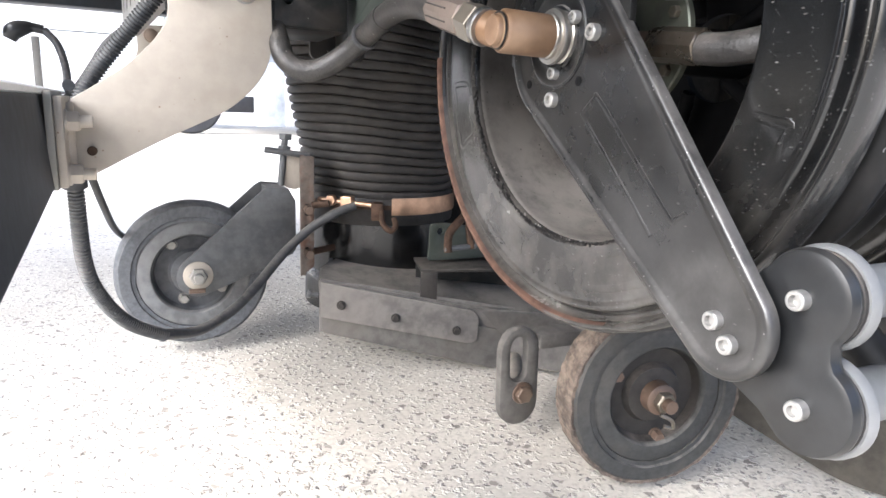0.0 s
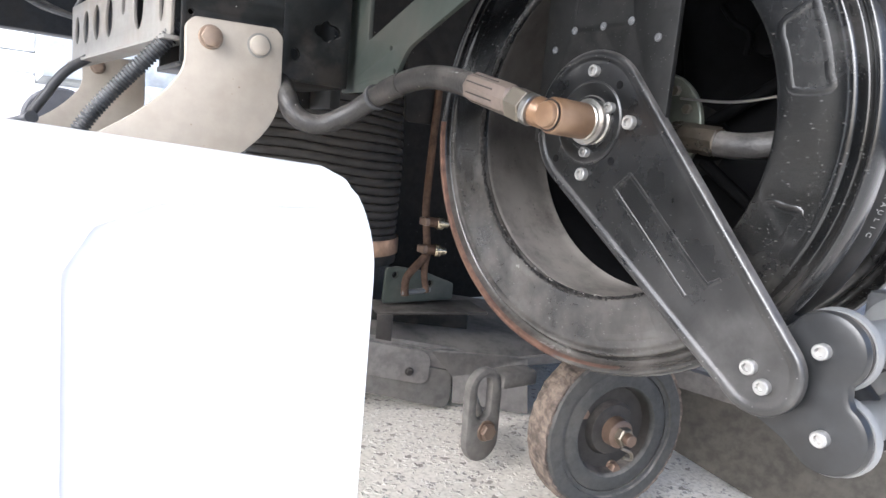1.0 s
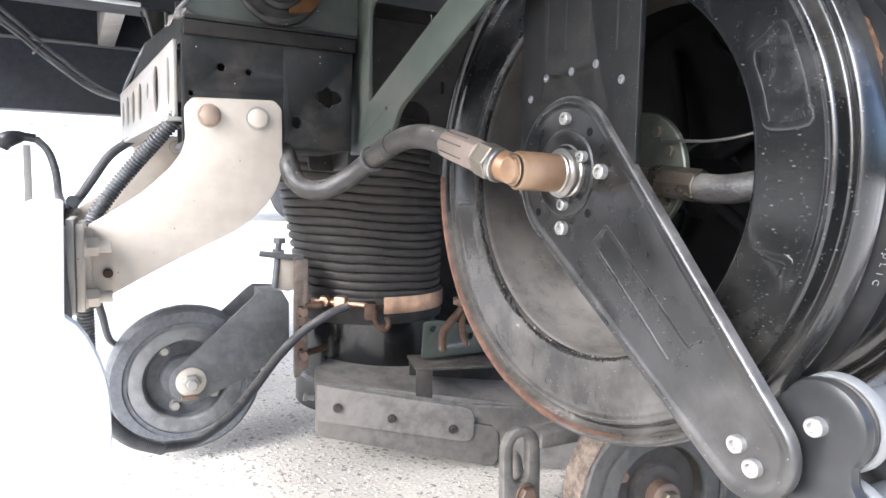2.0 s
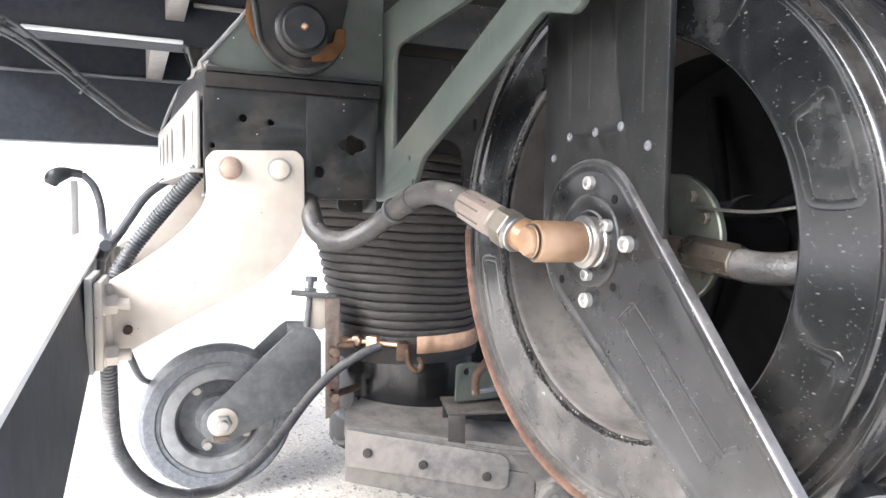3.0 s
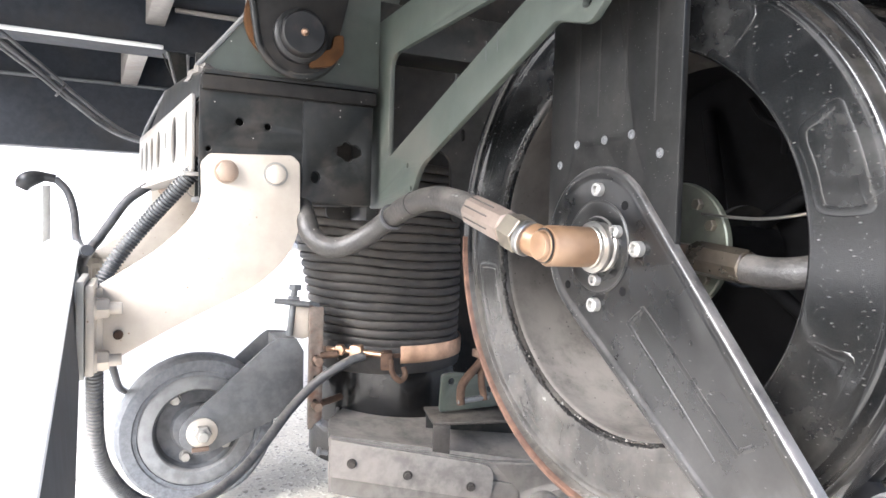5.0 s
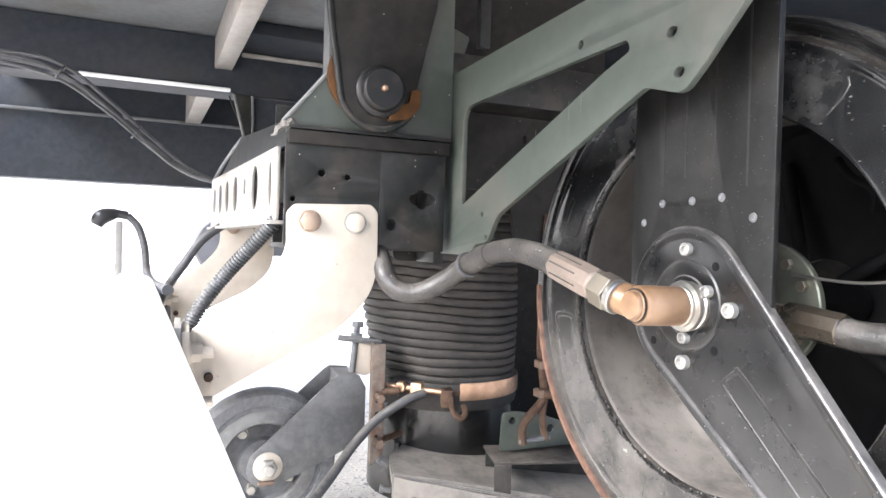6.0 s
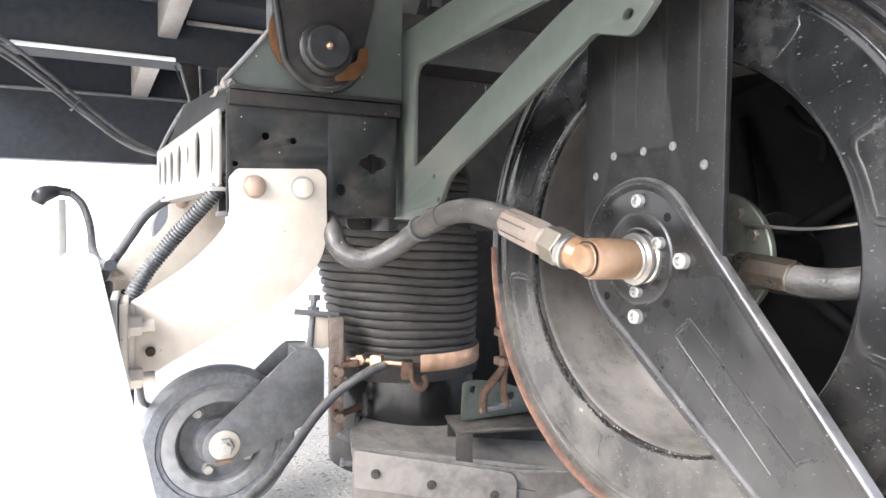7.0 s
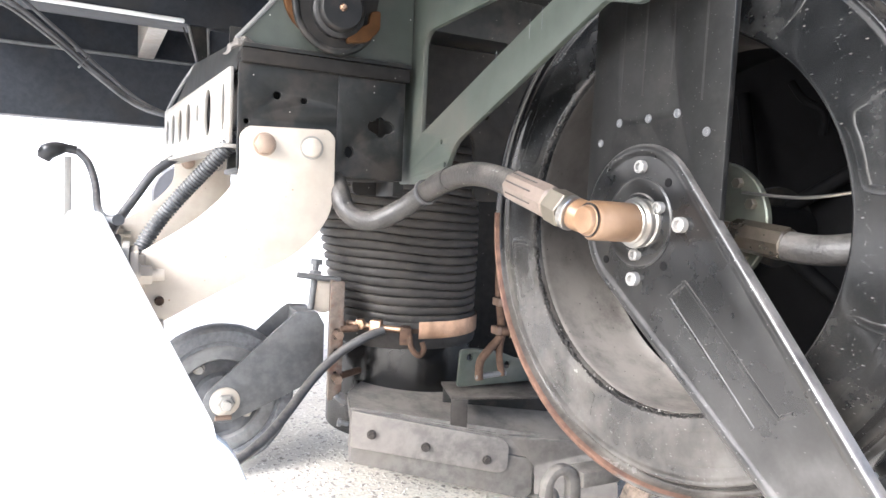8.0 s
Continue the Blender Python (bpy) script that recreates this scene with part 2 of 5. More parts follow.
M_RUSTRIM = material("rust_red_rim", (0.088, 0.050, 0.035), 0.75, spec=0.2, vary=0.35, stain=(0.06, 0.035, 0.03), stain_amount=0.9, stain_scale=25, bump=0.4)
M_ORANGE = material("rusty_orange_bush", (0.045, 0.021, 0.007), 0.75, spec=0.15, vary=0.3, stain=(0.075, 0.031, 0.010), stain_amount=0.6)
M_ROLLER = material("grey_roller", (0.15, 0.153, 0.153), 0.5, vary=0.08, stain=(0.3, 0.3, 0.3), stain_amount=0.4, bump=0.1)
# blue tint stands in for the veil of glare on the rails
M_CEIL = material("underbody_dark", (0.020, 0.0235, 0.030), 0.55, spec=0.22, vary=0.2, stain=(0.030, 0.029, 0.028), stain_amount=0.5)
M_CEIL_PALE = material("underbody_pale_sheet", (0.105, 0.111, 0.114), 0.6, spec=0.3, vary=0.1, stain=(0.08, 0.074, 0.064), stain_amount=0.6)
M_CROSS = material("bare_grey_beam", (0.25, 0.235, 0.215), 0.5, vary=0.12, stain=(0.2, 0.17, 0.14), stain_amount=0.6)
M_CABLE = material("black_cable", (0.03, 0.032, 0.036), 0.5, dust=DUST, dust_amount=0.4)
M_HANGER = material("grimy_forged_steel", (0.0125, 0.0118, 0.011), 0.6, spec=0.14, vary=0.25, stain=(0.024, 0.021, 0.018), stain_amount=0.6, stain_scale=24, specks=(0.3, 0.28, 0.25), speck_amount=0.04)
M_FERRULE = material("dark_faceted_zinc", (0.115, 0.098, 0.076), 0.28, metal=0.8, vary=0.2, stain=(0.06, 0.045, 0.033), stain_amount=0.5, stain_scale=50)
M_CONDUIT = material("grey_corrugated_conduit", (0.052, 0.055, 0.059), 0.55, dust=DUST, dust_amount=0.4)
M_SCRATCH = material("worn_scratch", (0.017, 0.017, 0.0165), 0.5, spec=0.2)
M_INK = material("white_hose_ink", (0.20, 0.20, 0.195), 0.6, vary=0.6, scale=900)
M_RECESS = material("wheel_recess_shade", (0.070, 0.072, 0.076), 0.7, vary=0.3, stain=(0.08, 0.075, 0.07), stain_amount=0.5, stain_scale=30)
M_STRAP = material("brown_grimy_steel", (0.030, 0.027, 0.0245), 0.55, spec=0.25, stain=(0.060, 0.051, 0.043), stain_amount=0.6, dust=DUST, dust_amount=0.3)
M_DECK = material("grimy_nozzle_deck", (0.105, 0.099, 0.091), 0.6, stain=(0.17, 0.155, 0.14), stain_amount=0.7, dust=(0.30, 0.275, 0.245), dust_amount=0.55, bump=0.3)
M_FLAKE = material("flaking_orange_rust", (0.10, 0.052, 0.020), 0.85, vary=0.5, scale=200, stain=(0.06, 0.03, 0.015), stain_amount=0.8, stain_scale=90, bump=0.6)
M_GLOSS = material("gloss_black_steel", (0.006, 0.0062, 0.0065), 0.2, spec=0.5, vary=0.2, stain=(0.03, 0.027, 0.024), stain_amount=0.35, stain_scale=14, dust=DUST, dust_amount=0.4)
M_PIN = material("greasy_black_pin", (0.010, 0.010, 0.010), 0.45, spec=0.3, vary=0.3, stain=(0.03, 0.024, 0.02), stain_amount=0.6, stain_scale=40)
# near-black colour stands in for shade in deep hollows
M_PIT = material("depth_black", (0.005, 0.005, 0.0055), 0.7, spec=0.1)
M_TYRE_OLD = material("worn_dirty_tyre", (0.036, 0.037, 0.0355), 0.7, vary=0.25, stain=(0.075, 0.069, 0.060), stain_amount=0.45, stain_scale=22, scale=120, bump=0.4, dust=DUST, dust_amount=0.35)
M_CRUST = material("caked_brown_dirt", (0.135, 0.106, 0.084), 0.9, vary=0.5, scale=90, stain=(0.05, 0.04, 0.034), stain_amount=0.8, stain_scale=40, bump=0.6)
M_FAR_WHITE = material("far_white_paint", (0.88, 0.88, 0.88), 0.4, scale=5, stain_scale=1.0)
# green and red near white: the glare over them is put into the colour
M_FAR_GREEN = material("far_green_glare", (0.74, 0.84, 0.80), 0.4, scale=5, stain_scale=1.0)
M_FAR_RED = material("far_red_glare", (0.88, 0.82, 0.82), 0.4, scale=5, stain_scale=1.0)
M_FAR_GREY = material("far_blue_grey", (0.32, 0.345, 0.37), 0.6, scale=5, stain_scale=1.0)
M_FAR_DARK = material("far_dark_rubber", (0.03, 0.03, 0.033), 0.7, scale=5, stain_scale=1.0)


def ground_material():
    """Pale concrete with washed-out grey and tan aggregate."""
    m = bpy.data.materials.new("exposed_aggregate_concrete")
    m.use_nodes = True
    nt = m.node_tree
    n, l = nt.nodes, nt.links
    b = n["Principled BSDF"]
    tc = n.new("ShaderNodeTexCoord")

    wobble = n.new("ShaderNodeTexNoise")
    wobble.inputs["Scale"].default_value, wobble.inputs["Detail"].default_value = 110.0, 3.0
    l.new(tc.outputs["Object"], wobble.inputs["Vector"])
    bent = n.new("ShaderNodeVectorMath")
    bent.operation = "MULTIPLY_ADD"
    bent.inputs[1].default_value = (0.020, 0.020, 0.0)
    l.new(wobble.outputs["Color"], bent.inputs[0])
    l.new(tc.outputs["Object"], bent.inputs[2])

    def vor(s):
        v = n.new("ShaderNodeTexVoronoi")
        v.inputs["Scale"].default_value = s
        l.new(bent.outputs[0], v.inputs["Vector"])
        return v

    def noise_tex(s, d=5):
        t = n.new("ShaderNodeTexNoise")
        t.inputs["Scale"].default_value, t.inputs["Detail"].default_value = s, d
        l.new(tc.outputs["Object"], t.inputs["Vector"])
        return t.outputs["Fac"]

    def rng(s, a, c, lo=0.0, hi=1.0):
        r = n.new("ShaderNodeMapRange")
        r.interpolation_type = "SMOOTHSTEP"
        for k, v in (("From Min", a), ("From Max", c), ("To Min", lo), ("To Max", hi)):
            r.inputs[k].default_value = v
        l.new(s, r.inputs["Value"])
        return r.outputs["Result"]

    def mixc(f, a, c):
        x = n.new("ShaderNodeMix")
        x.data_type = "RGBA"
        l.new(f, x.inputs["Factor"])
        for sock, v in ((x.inputs[6], a), (x.inputs[7], c)):
            if isinstance(v, tuple):
                sock.default_value = (*v, 1)
            else:
                l.new(v, sock)
        return x.outputs[2]

    def mul(a, c):
        x = n.new("ShaderNodeMath")
        x.operation = "MULTIPLY"
        l.new(a, x.inputs[0])
        l.new(c, x.inputs[1])
        return x.outputs[0]

    col = mixc(rng(noise_tex(3.0), 0.3, 0.7), (0.54, 0.50, 0.432), (0.69, 0.645, 0.562))
    col = mixc(rng(noise_tex(150), 0.42, 0.72), col, (0.46, 0.425, 0.36))
    small = vor(105)
    s_col = n.new("ShaderNodeSeparateColor")
    l.new(small.outputs["Color"], s_col.inputs[0])
    f_small = mul(rng(small.outputs["Distance"], 0.42, 0.30), rng(s_col.outputs[0], 0.35, 0.80))
    col = mixc(f_small, col, (0.30, 0.277, 0.25))
    f_pale = mul(rng(small.outputs["Distance"], 0.45, 0.33), rng(s_col.outputs[1], 0.66, 0.74))
    col = mixc(f_pale, col, (0.66, 0.625, 0.555))
    big = vor(62)
    b_col = n.new("ShaderNodeSeparateColor")
    l.new(big.outputs["Color"], b_col.inputs[0])
    f_big = mul(rng(big.outputs["Distance"], 0.36, 0.26), rng(b_col.outputs[0], 0.74, 0.82))
    col = mixc(f_big, col, (0.27, 0.24, 0.205))
    l.new(col, b.inputs["Base Color"])
    b.inputs["Roughness"].default_value = 0.85
    bp = n.new("ShaderNodeBump")
    bp.inputs["Strength"].default_value, bp.inputs["Distance"].default_value = 0.6, 0.004
    l.new(rng(small.outputs["Distance"], 0.5, 0.1), bp.inputs["Height"])
    l.new(bp.outputs["Normal"], b.inputs["Normal"])
    return m


M_GROUND = ground_material()

# ---- mesh helpers ----
ORIGIN = {}
IN_X = Matrix(((0, 0, 1, 0), (1, 0, 0, 0), (0, 1, 0, 0), (0, 0, 0, 1)))       # sheet in (y, z), thickness along x
IN_Y = Matrix(((1, 0, 0, 0), (0, 0, -1, 0), (0, 1, 0, 0), (0, 0, 0, 1)))      # sheet in (x, z), thickness along -y


def thing(name, at, label, category, group="", kind=""):
    e = new(name)
    e.empty_display_size = 0.05
    e.location = at
    ORIGIN[e.name] = Vector(at)
    return tagged(e, label, category, group, kind)


def finish(name, bm, mat, smooth=40):
    me = bpy.data.meshes.new(name)
    bmesh.ops.recalc_face_normals(bm, faces=bm.faces)
    bm.to_mesh(me)
    bm.free()
    me.materials.append(mat)
    if smooth:
        me.shade_smooth()
        me.set_sharp_from_angle(angle=radians(smooth))
    return me


def part(name, bm, mat, parent, label="", smooth=40):
    """One mesh object, given in world metres, under a thing or a part."""
    o = ORIGIN[parent.name]
    bm.transform(Matrix.Translation(-o))
    ob = new(name, finish(name, bm, mat, smooth))
    ob.parent = parent
    ORIGIN[ob.name] = o
    return tagged(ob, label)


def solo(name, bm, mat, at, label, category, group="", kind="", smooth=40):
    """A thing that is one mesh."""
    bm.transform(Matrix.Translation(-Vector(at)))
    ob = new(name, finish(name, bm, mat, smooth))
    ob.location = at
    ORIGIN[ob.name] = Vector(at)
    return tagged(ob, label, category, group, kind)


def join(*bms):
    out = bmesh.new()
    for b in bms:
        me = bpy.data.meshes.new("tmp")
        b.to_mesh(me)
        b.free()
        out.from_mesh(me)
        bpy.data.meshes.remove(me)
    return out


def box(x0, x1, y0, y1, z0, z1, bev=0.001, m=None):
    bm = bmesh.new()
    bmesh.ops.create_cube(bm, size=1)
    bm.transform(Matrix.Translation(((x0 + x1) / 2, (y0 + y1) / 2, (z0 + z1) / 2)) @ Matrix.Diagonal((x1 - x0, y1 - y0, z1 - z0, 1)))
    if bev:
        bmesh.ops.bevel(bm, geom=list(bm.edges), offset=bev, segments=2, affect="EDGES", profile=0.5)
    if m is not None:
        bm.transform(m)
    return bm


def lathe(profile, n=32, m=None, closed=False):
    """Turns (radius, height) about local z. A radius of 0 closes the end."""
    bm = bmesh.new()
    rings = []
    for r, h in profile:
        if r < 1e-6:
            rings.append([bm.verts.new((0, 0, h))])
        else:
            rings.append([bm.verts.new((r * math.cos(2 * math.pi * i / n), r * math.sin(2 * math.pi * i / n), h)) for i in range(n)])
    pairs = list(zip(rings, rings[1:]))
    if closed:
        pairs.append((rings[-1], rings[0]))
    for a, b in pairs:
        for i in range(n):
            j = (i + 1) % n
            if len(a) == 1 and len(b) == 1:
                continue
            if len(a) == 1:
                bm.faces.new((a[0], b[i], b[j]))
            elif len(b) == 1:
                bm.faces.new((a[i], a[j], b[0]))
            else:
                bm.faces.new((a[i], a[j], b[j], b[i]))
    if m is not None:
        bm.transform(m)
    return bm


def along(p0, p1):
    """A frame at p0 with z towards p1."""
    d = Vector(p1) - Vector(p0)
    return Matrix.Translation(p0) @ d.to_track_quat("Z", "Y").to_matrix().to_4x4(), d.length


def rod(p0, p1, r, n=20, bev=0.0008, r1=None):
    m, h = along(p0, p1)
    r1 = r if r1 is None else r1
    bev = min(bev, r * 0.4, h * 0.4)
    return lathe([(0, 0), (r - bev, 0), (r, bev), (r1, h - bev), (r1 - bev, h), (0, h)], n, m)


def spline(points, steps=8):
    """A smooth line through the points."""
    P = [Vector(p) for p in points]
    P = [P[0] * 2 - P[1]] + P + [P[-1] * 2 - P[-2]]
    out = []
    for i in range(1, len(P) - 2):
        a, b, c, d = P[i - 1:i + 3]
        for k in range(steps):
            t = k / steps
            out.append(0.5 * ((2 * b) + (c - a) * t + (2 * a - 5 * b + 4 * c - d) * t * t + (3 * b - a - 3 * c + d) * t ** 3))
    out.append(P[-2])
    return out


def tube(points, r, n=12, ripple=0.0, pitch=0.006, smooth_steps=8, raw=False):
    """A round bar swept along a smooth line; ripple makes it corrugated."""
    pts = [Vector(p) for p in points] if raw else spline(points, smooth_steps)
    if ripple:
        length = sum((b - a).length for a, b in zip(pts, pts[1:]))
        count = max(8, int(length / pitch * 4))
        dense, acc, seg, want = [], 0.0, 0, 0.0
        for i in range(count + 1):
            want = length * i / count
            while seg < len(pts) - 2 and acc + (pts[seg + 1] - pts[seg]).length < want:
                acc += (pts[seg + 1] - pts[seg]).length
                seg += 1
            d = (pts[seg + 1] - pts[seg]).length
            dense.append(pts[seg].lerp(pts[seg + 1], min(1, (want - acc) / max(d, 1e-9))))
        pts = dense
    bm = bmesh.new()
    rings, up = [], None
    for i, p in enumerate(pts):
        t = (pts[min(i + 1, len(pts) - 1)] - pts[max(i - 1, 0)]).normalized()
        if up is None:
            up = t.orthogonal().normalized()
        up = (up - t * up.dot(t)).normalized()
        side = t.cross(up)
        rr = (r(i / (len(pts) - 1)) if callable(r) else r)
        if ripple:
            rr += ripple * (1, 1, -1, -1)[i % 4]
        rings.append([bm.verts.new(p + (up * math.cos(2 * math.pi * k / n) + side * math.sin(2 * math.pi * k / n)) * rr) for k in range(n)])
    for a, b in zip(rings, rings[1:]):
        for k in range(n):
            bm.faces.new((a[k], a[(k + 1) % n], b[(k + 1) % n], b[k]))
    bm.faces.new(rings[0][::-1])
    bm.faces.new(rings[-1])
    return bm


def fillet(points, radius, steps=4):
    """Rounds the corners of an outline; radius is one value or one a corner."""
    out, n = [], len(points)
    for i in range(n):
        p, a, b = Vector(points[i]), Vector(points[i - 1]), Vector(points[(i + 1) % n])
        r = radius[i] if isinstance(radius, (list, tuple)) else radius
        u, v = (a - p), (b - p)
        cut = min(r, u.length * 0.48, v.length * 0.48)
        if cut < 1e-5:
            out.append(p)
            continue
        s, e = p + u.normalized() * cut, p + v.normalized() * cut
        for k in range(steps + 1):
            t = k / steps
            out.append(s * (1 - t) ** 2 + p * 2 * t * (1 - t) + e * t * t)
    return [tuple(q) for q in out]


def circle(cx, cy, r, n=20, sx=1.0, sy=1.0):
    return [(cx + r * sx * math.cos(2 * math.pi * i / n), cy + r * sy * math.sin(2 * math.pi * i / n)) for i in range(n)]


def sheet(outline, holes=(), thick=0.006, frame_m=IN_Y, at=0.0, bev=0.0008):
    """A flat plate with holes and eased edges; its middle lies at `at` along its thickness."""
    cu = bpy.data.curves.new("outline", "CURVE")
    cu.dimensions, cu.fill_mode = "2D", "BOTH"
    cu.extrude, cu.bevel_depth, cu.bevel_resolution, cu.offset = thick / 2 - bev, bev, 1, -bev
    for loop in (outline, *holes):
        sp = cu.splines.new("POLY")
        sp.points.add(len(loop) - 1)
        for q, (a, b) in zip(sp.points, loop):
            q.co = (a, b, 0, 1)
        sp.use_cyclic_u = True
    ob = bpy.data.objects.new("outline", cu)
    scene.collection.objects.link(ob)
    bpy.context.view_layer.update()
    me = bpy.data.meshes.new_from_object(ob.evaluated_get(bpy.context.evaluated_depsgraph_get()))
    bm = bmesh.new()
    bm.from_mesh(me)
    bpy.data.objects.remove(ob)
    bpy.data.curves.remove(cu)
    bpy.data.meshes.remove(me)
    bmesh.ops.remove_doubles(bm, verts=bm.verts, dist=1e-6)
    shift = Vector((at, 0, 0)) if frame_m is IN_X else Vector((0, at, 0)) if frame_m is IN_Y else Vector((0, 0, at))
    bm.transform(Matrix.Translation(shift) @ frame_m)
    return bm


def socket_bolt(name, at, axis, r, h, parent, mat=None):
    """A cap screw with its hexagon socket."""
    m, _ = along(at, Vector(at) + Vector(axis))
    b = part(name, lathe([(r, -0.002), (r, h - r * 0.16), (r * 0.86, h), (r * 0.56, h), (r * 0.52, h * 0.45), (0, h * 0.45)], 20, m), mat or M_BOLT, parent)
    return b


def hex_bolt(name, at, axis, r, h, parent, mat, washer=0.0):
    m, _ = along(at, Vector(at) + Vector(axis))
    bms = [lathe([(r * 0.97, -0.001), (r, 0.001), (r, h * 0.85), (r * 0.86, h), (0, h)], 6, m)]
    if washer:
        bms.append(lathe([(washer, -0.002), (washer, 0.0012), (washer * 0.95, 0.002), (0, 0.002)], 20, m))
    return part(name, join(*bms), mat, parent)


def dome_bolt(name, at, axis, r, h, parent, mat):
    m, _ = along(at, Vector(at) + Vector(axis))
    return part(name, lathe([(r, -0.002), (r, h * 0.55), (r * 0.93, h * 0.85), (r * 0.75, h), (0, h)], 20, m), mat, parent)

# ---- setting: ground, underbody ----
g = bmesh.new()
bmesh.ops.create_grid(g, x_segments=2, y_segments=2, size=400)
solo("ground", g, M_GROUND, (0, 0, 0), "pale concrete yard with exposed grey and tan aggregate", "ground", kind="structure", smooth=0)

solo("ceiling", box(0.562, 3.2, 0.47, 2.42, 1.0, 1.04, 0), M_CEIL, (1.8, 1.4, 1.0), "dark underside of the truck body above the hose reel", "underbody", kind="structure", smooth=0)
solo("ceiling", box(-0.52, 0.56, 0.47, 2.42, 1.0, 1.04, 0), M_CEIL_PALE, (0, 1.4, 1.0), "pale dusty metal sheet under the truck body", "underbody", kind="structure", smooth=0)
# added white wall stands in for overexposed light beyond the trucks
solo("backdrop", box(-14, 14, 16.0, 16.2, 0.0, 2.6, 0), M_FAR_WHITE, (0, 16, 0), "white wall added for the blown-out brightness of the yard", "wall", kind="structure", smooth=0)
# unseen; added to keep skylight off the reel and bumper
solo("ceiling", box(-0.52, 3.2, -0.30, 0.468, 1.0, 1.04, 0), M_CEIL, (1, 0.1, 1.0), "unseen dark roof added to shade the reel and bumper", "underbody", kind="structure", smooth=0)


def beam(name, x0, x1, y0, y1, z0, z1, mat, label, lean=0.0):
    """A straight member; lean is its sideways run for each metre of y, from its far end."""
    bm = box(x0, x1, y0, y1, z0, z1, 0.003)
    for v in bm.verts:
        v.co.x += lean * (v.co.y - y1)
    return solo(name, bm, mat, ((x0 + x1) / 2, (y0 + y1) / 2, z0), label, "beam", kind="structure")


beam("beam_1", -0.72, 0.30, 1.66, 1.75, 0.872, 0.998, M_CEIL, "dark painted steel cross rail under the truck floor")
beam("trim_1", -0.26, 0.055, 1.647, 1.657, 0.871, 0.880, M_WHITE, "thin pale edge strip on a dark rail")
beam("beam_2", -0.72, 3.2, 2.22, 2.30, 0.685, 0.998, M_CEIL, "dark side rail of the truck, tinted blue for glare")
beam("trim_2", -0.72, 0.30, 2.205, 2.218, 0.877, 0.886, M_CEIL_PALE, "thin folded edge along the side rail")
beam("beam_3", 0.018, 0.058, 0.80, 1.655, 0.922, 0.998, M_CROSS, "bare grey steel channel under the truck floor", -0.044)
beam("beam_4", -0.040, 0.004, 1.77, 2.20, 0.880, 0.998, M_CROSS, "bare grey steel channel under the truck floor", -0.054)
beam("beam_5", 0.066, 0.30, 1.50, 1.6575, 0.969, 0.998, M_CEIL, "dark steel channel under the truck floor")
beam("trim_3", 0.078, 0.285, 1.646, 1.658, 0.957, 0.967, M_CROSS, "thin dull metal strip along a dark channel")
# added dark fill that closes the bright gap between hose and reel
beam("wall_1", 0.605, 3.2, 1.46, 1.52, 0.06, 0.998, M_HANGER, "dark backing wall added behind the hose and reel")
beam("wall_2", 1.55, 1.61, 0.46, 1.45, 0.35, 0.998, M_CHASSIS, "dark steel body panel behind the hose reel")

# unseen; added so the glossy reel disc mirrors something dark
beam("wall_3", -1.36, -1.30, 0.74, 2.60, 0.60, 1.60, M_CHASSIS, "unseen dark wall added to darken the reel's reflections")

# ---- front box bracket on the chassis ----
bracket_box = thing("chassis_bracket", (0.15, 0.78, 0.517), "dark grey-green steel chassis bracket with punched holes", "bracket")
RAGGED = fillet([(0.1985, 0.5775), (0.2015, 0.5835), (0.2085, 0.5845), (0.2105, 0.5885), (0.2155, 0.5895), (0.2190, 0.5860), (0.2255, 0.5855), (0.2310, 0.5815),
                 (0.2325, 0.5755), (0.2275, 0.5715), (0.2215, 0.5705), (0.2185, 0.5660), (0.2120, 0.5665), (0.2085, 0.5705), (0.2025, 0.5720)], 0.002, 3)
holes = [RAGGED, circle(0.1785, 0.547, 0.0058, 14, 0.95, 1.15), circle(0.097, 0.601, 0.0042), circle(0.126, 0.598, 0.0036), circle(0.066, 0.571, 0.003)]
part("front_plate", sheet(fillet([(0.057, 0.519), (0.244, 0.517), (0.244, 0.637), (0.057, 0.637)], 0.004), holes, 0.006, IN_Y, 0.768), M_CHASSIS, bracket_box)
part("raised_panel", sheet(fillet([(0.1635, 0.519), (0.2435, 0.517), (0.2435, 0.6300), (0.1635, 0.6300)], 0.002), [RAGGED, circle(0.1785, 0.547, 0.006, 14, 0.95, 1.15)], 0.0016, IN_Y, 0.7643, 0.0005), M_CHASSIS, bracket_box)
part("bottom_flange", box(0.06, 0.244, 0.772, 0.90, 0.517, 0.523), M_CHASSIS, bracket_box)
part("top_lip", box(0.059, 0.246, 0.757, 0.80, 0.6310, 0.6455), M_HANGER, bracket_box)
part("top_lip", box(0.061, 0.250, 0.7625, 0.80, 0.6475, 0.6525), M_CHASSIS, bracket_box)
part("back_plate", box(0.064, 0.244, 0.905, 0.911, 0.52, 0.70), M_CHASSIS, bracket_box)
part("gusset", sheet([(0.055, 0.654), (0.254, 0.654), (0.254, 0.83), (0.186, 0.83), (0.150, 0.775)], (), 0.006, IN_Y, 0.776), M_GREEN, bracket_box, "grey-green painted gusset plate")
clod = tube([(0.046, 0.780, 0.640), (0.053, 0.776, 0.651), (0.064, 0.772, 0.6555), (0.072, 0.770, 0.6545)], lambda t: 0.0016 + 0.0030 * math.sin(math.pi * t), 10)
for v in clod.verts:
    v.co += Vector((noise.noise(v.co * 160), noise.noise(v.co * 170 + Vector((2, 6, 1))), noise.noise(v.co * 150 + Vector((7, 1, 4))))) * 0.004
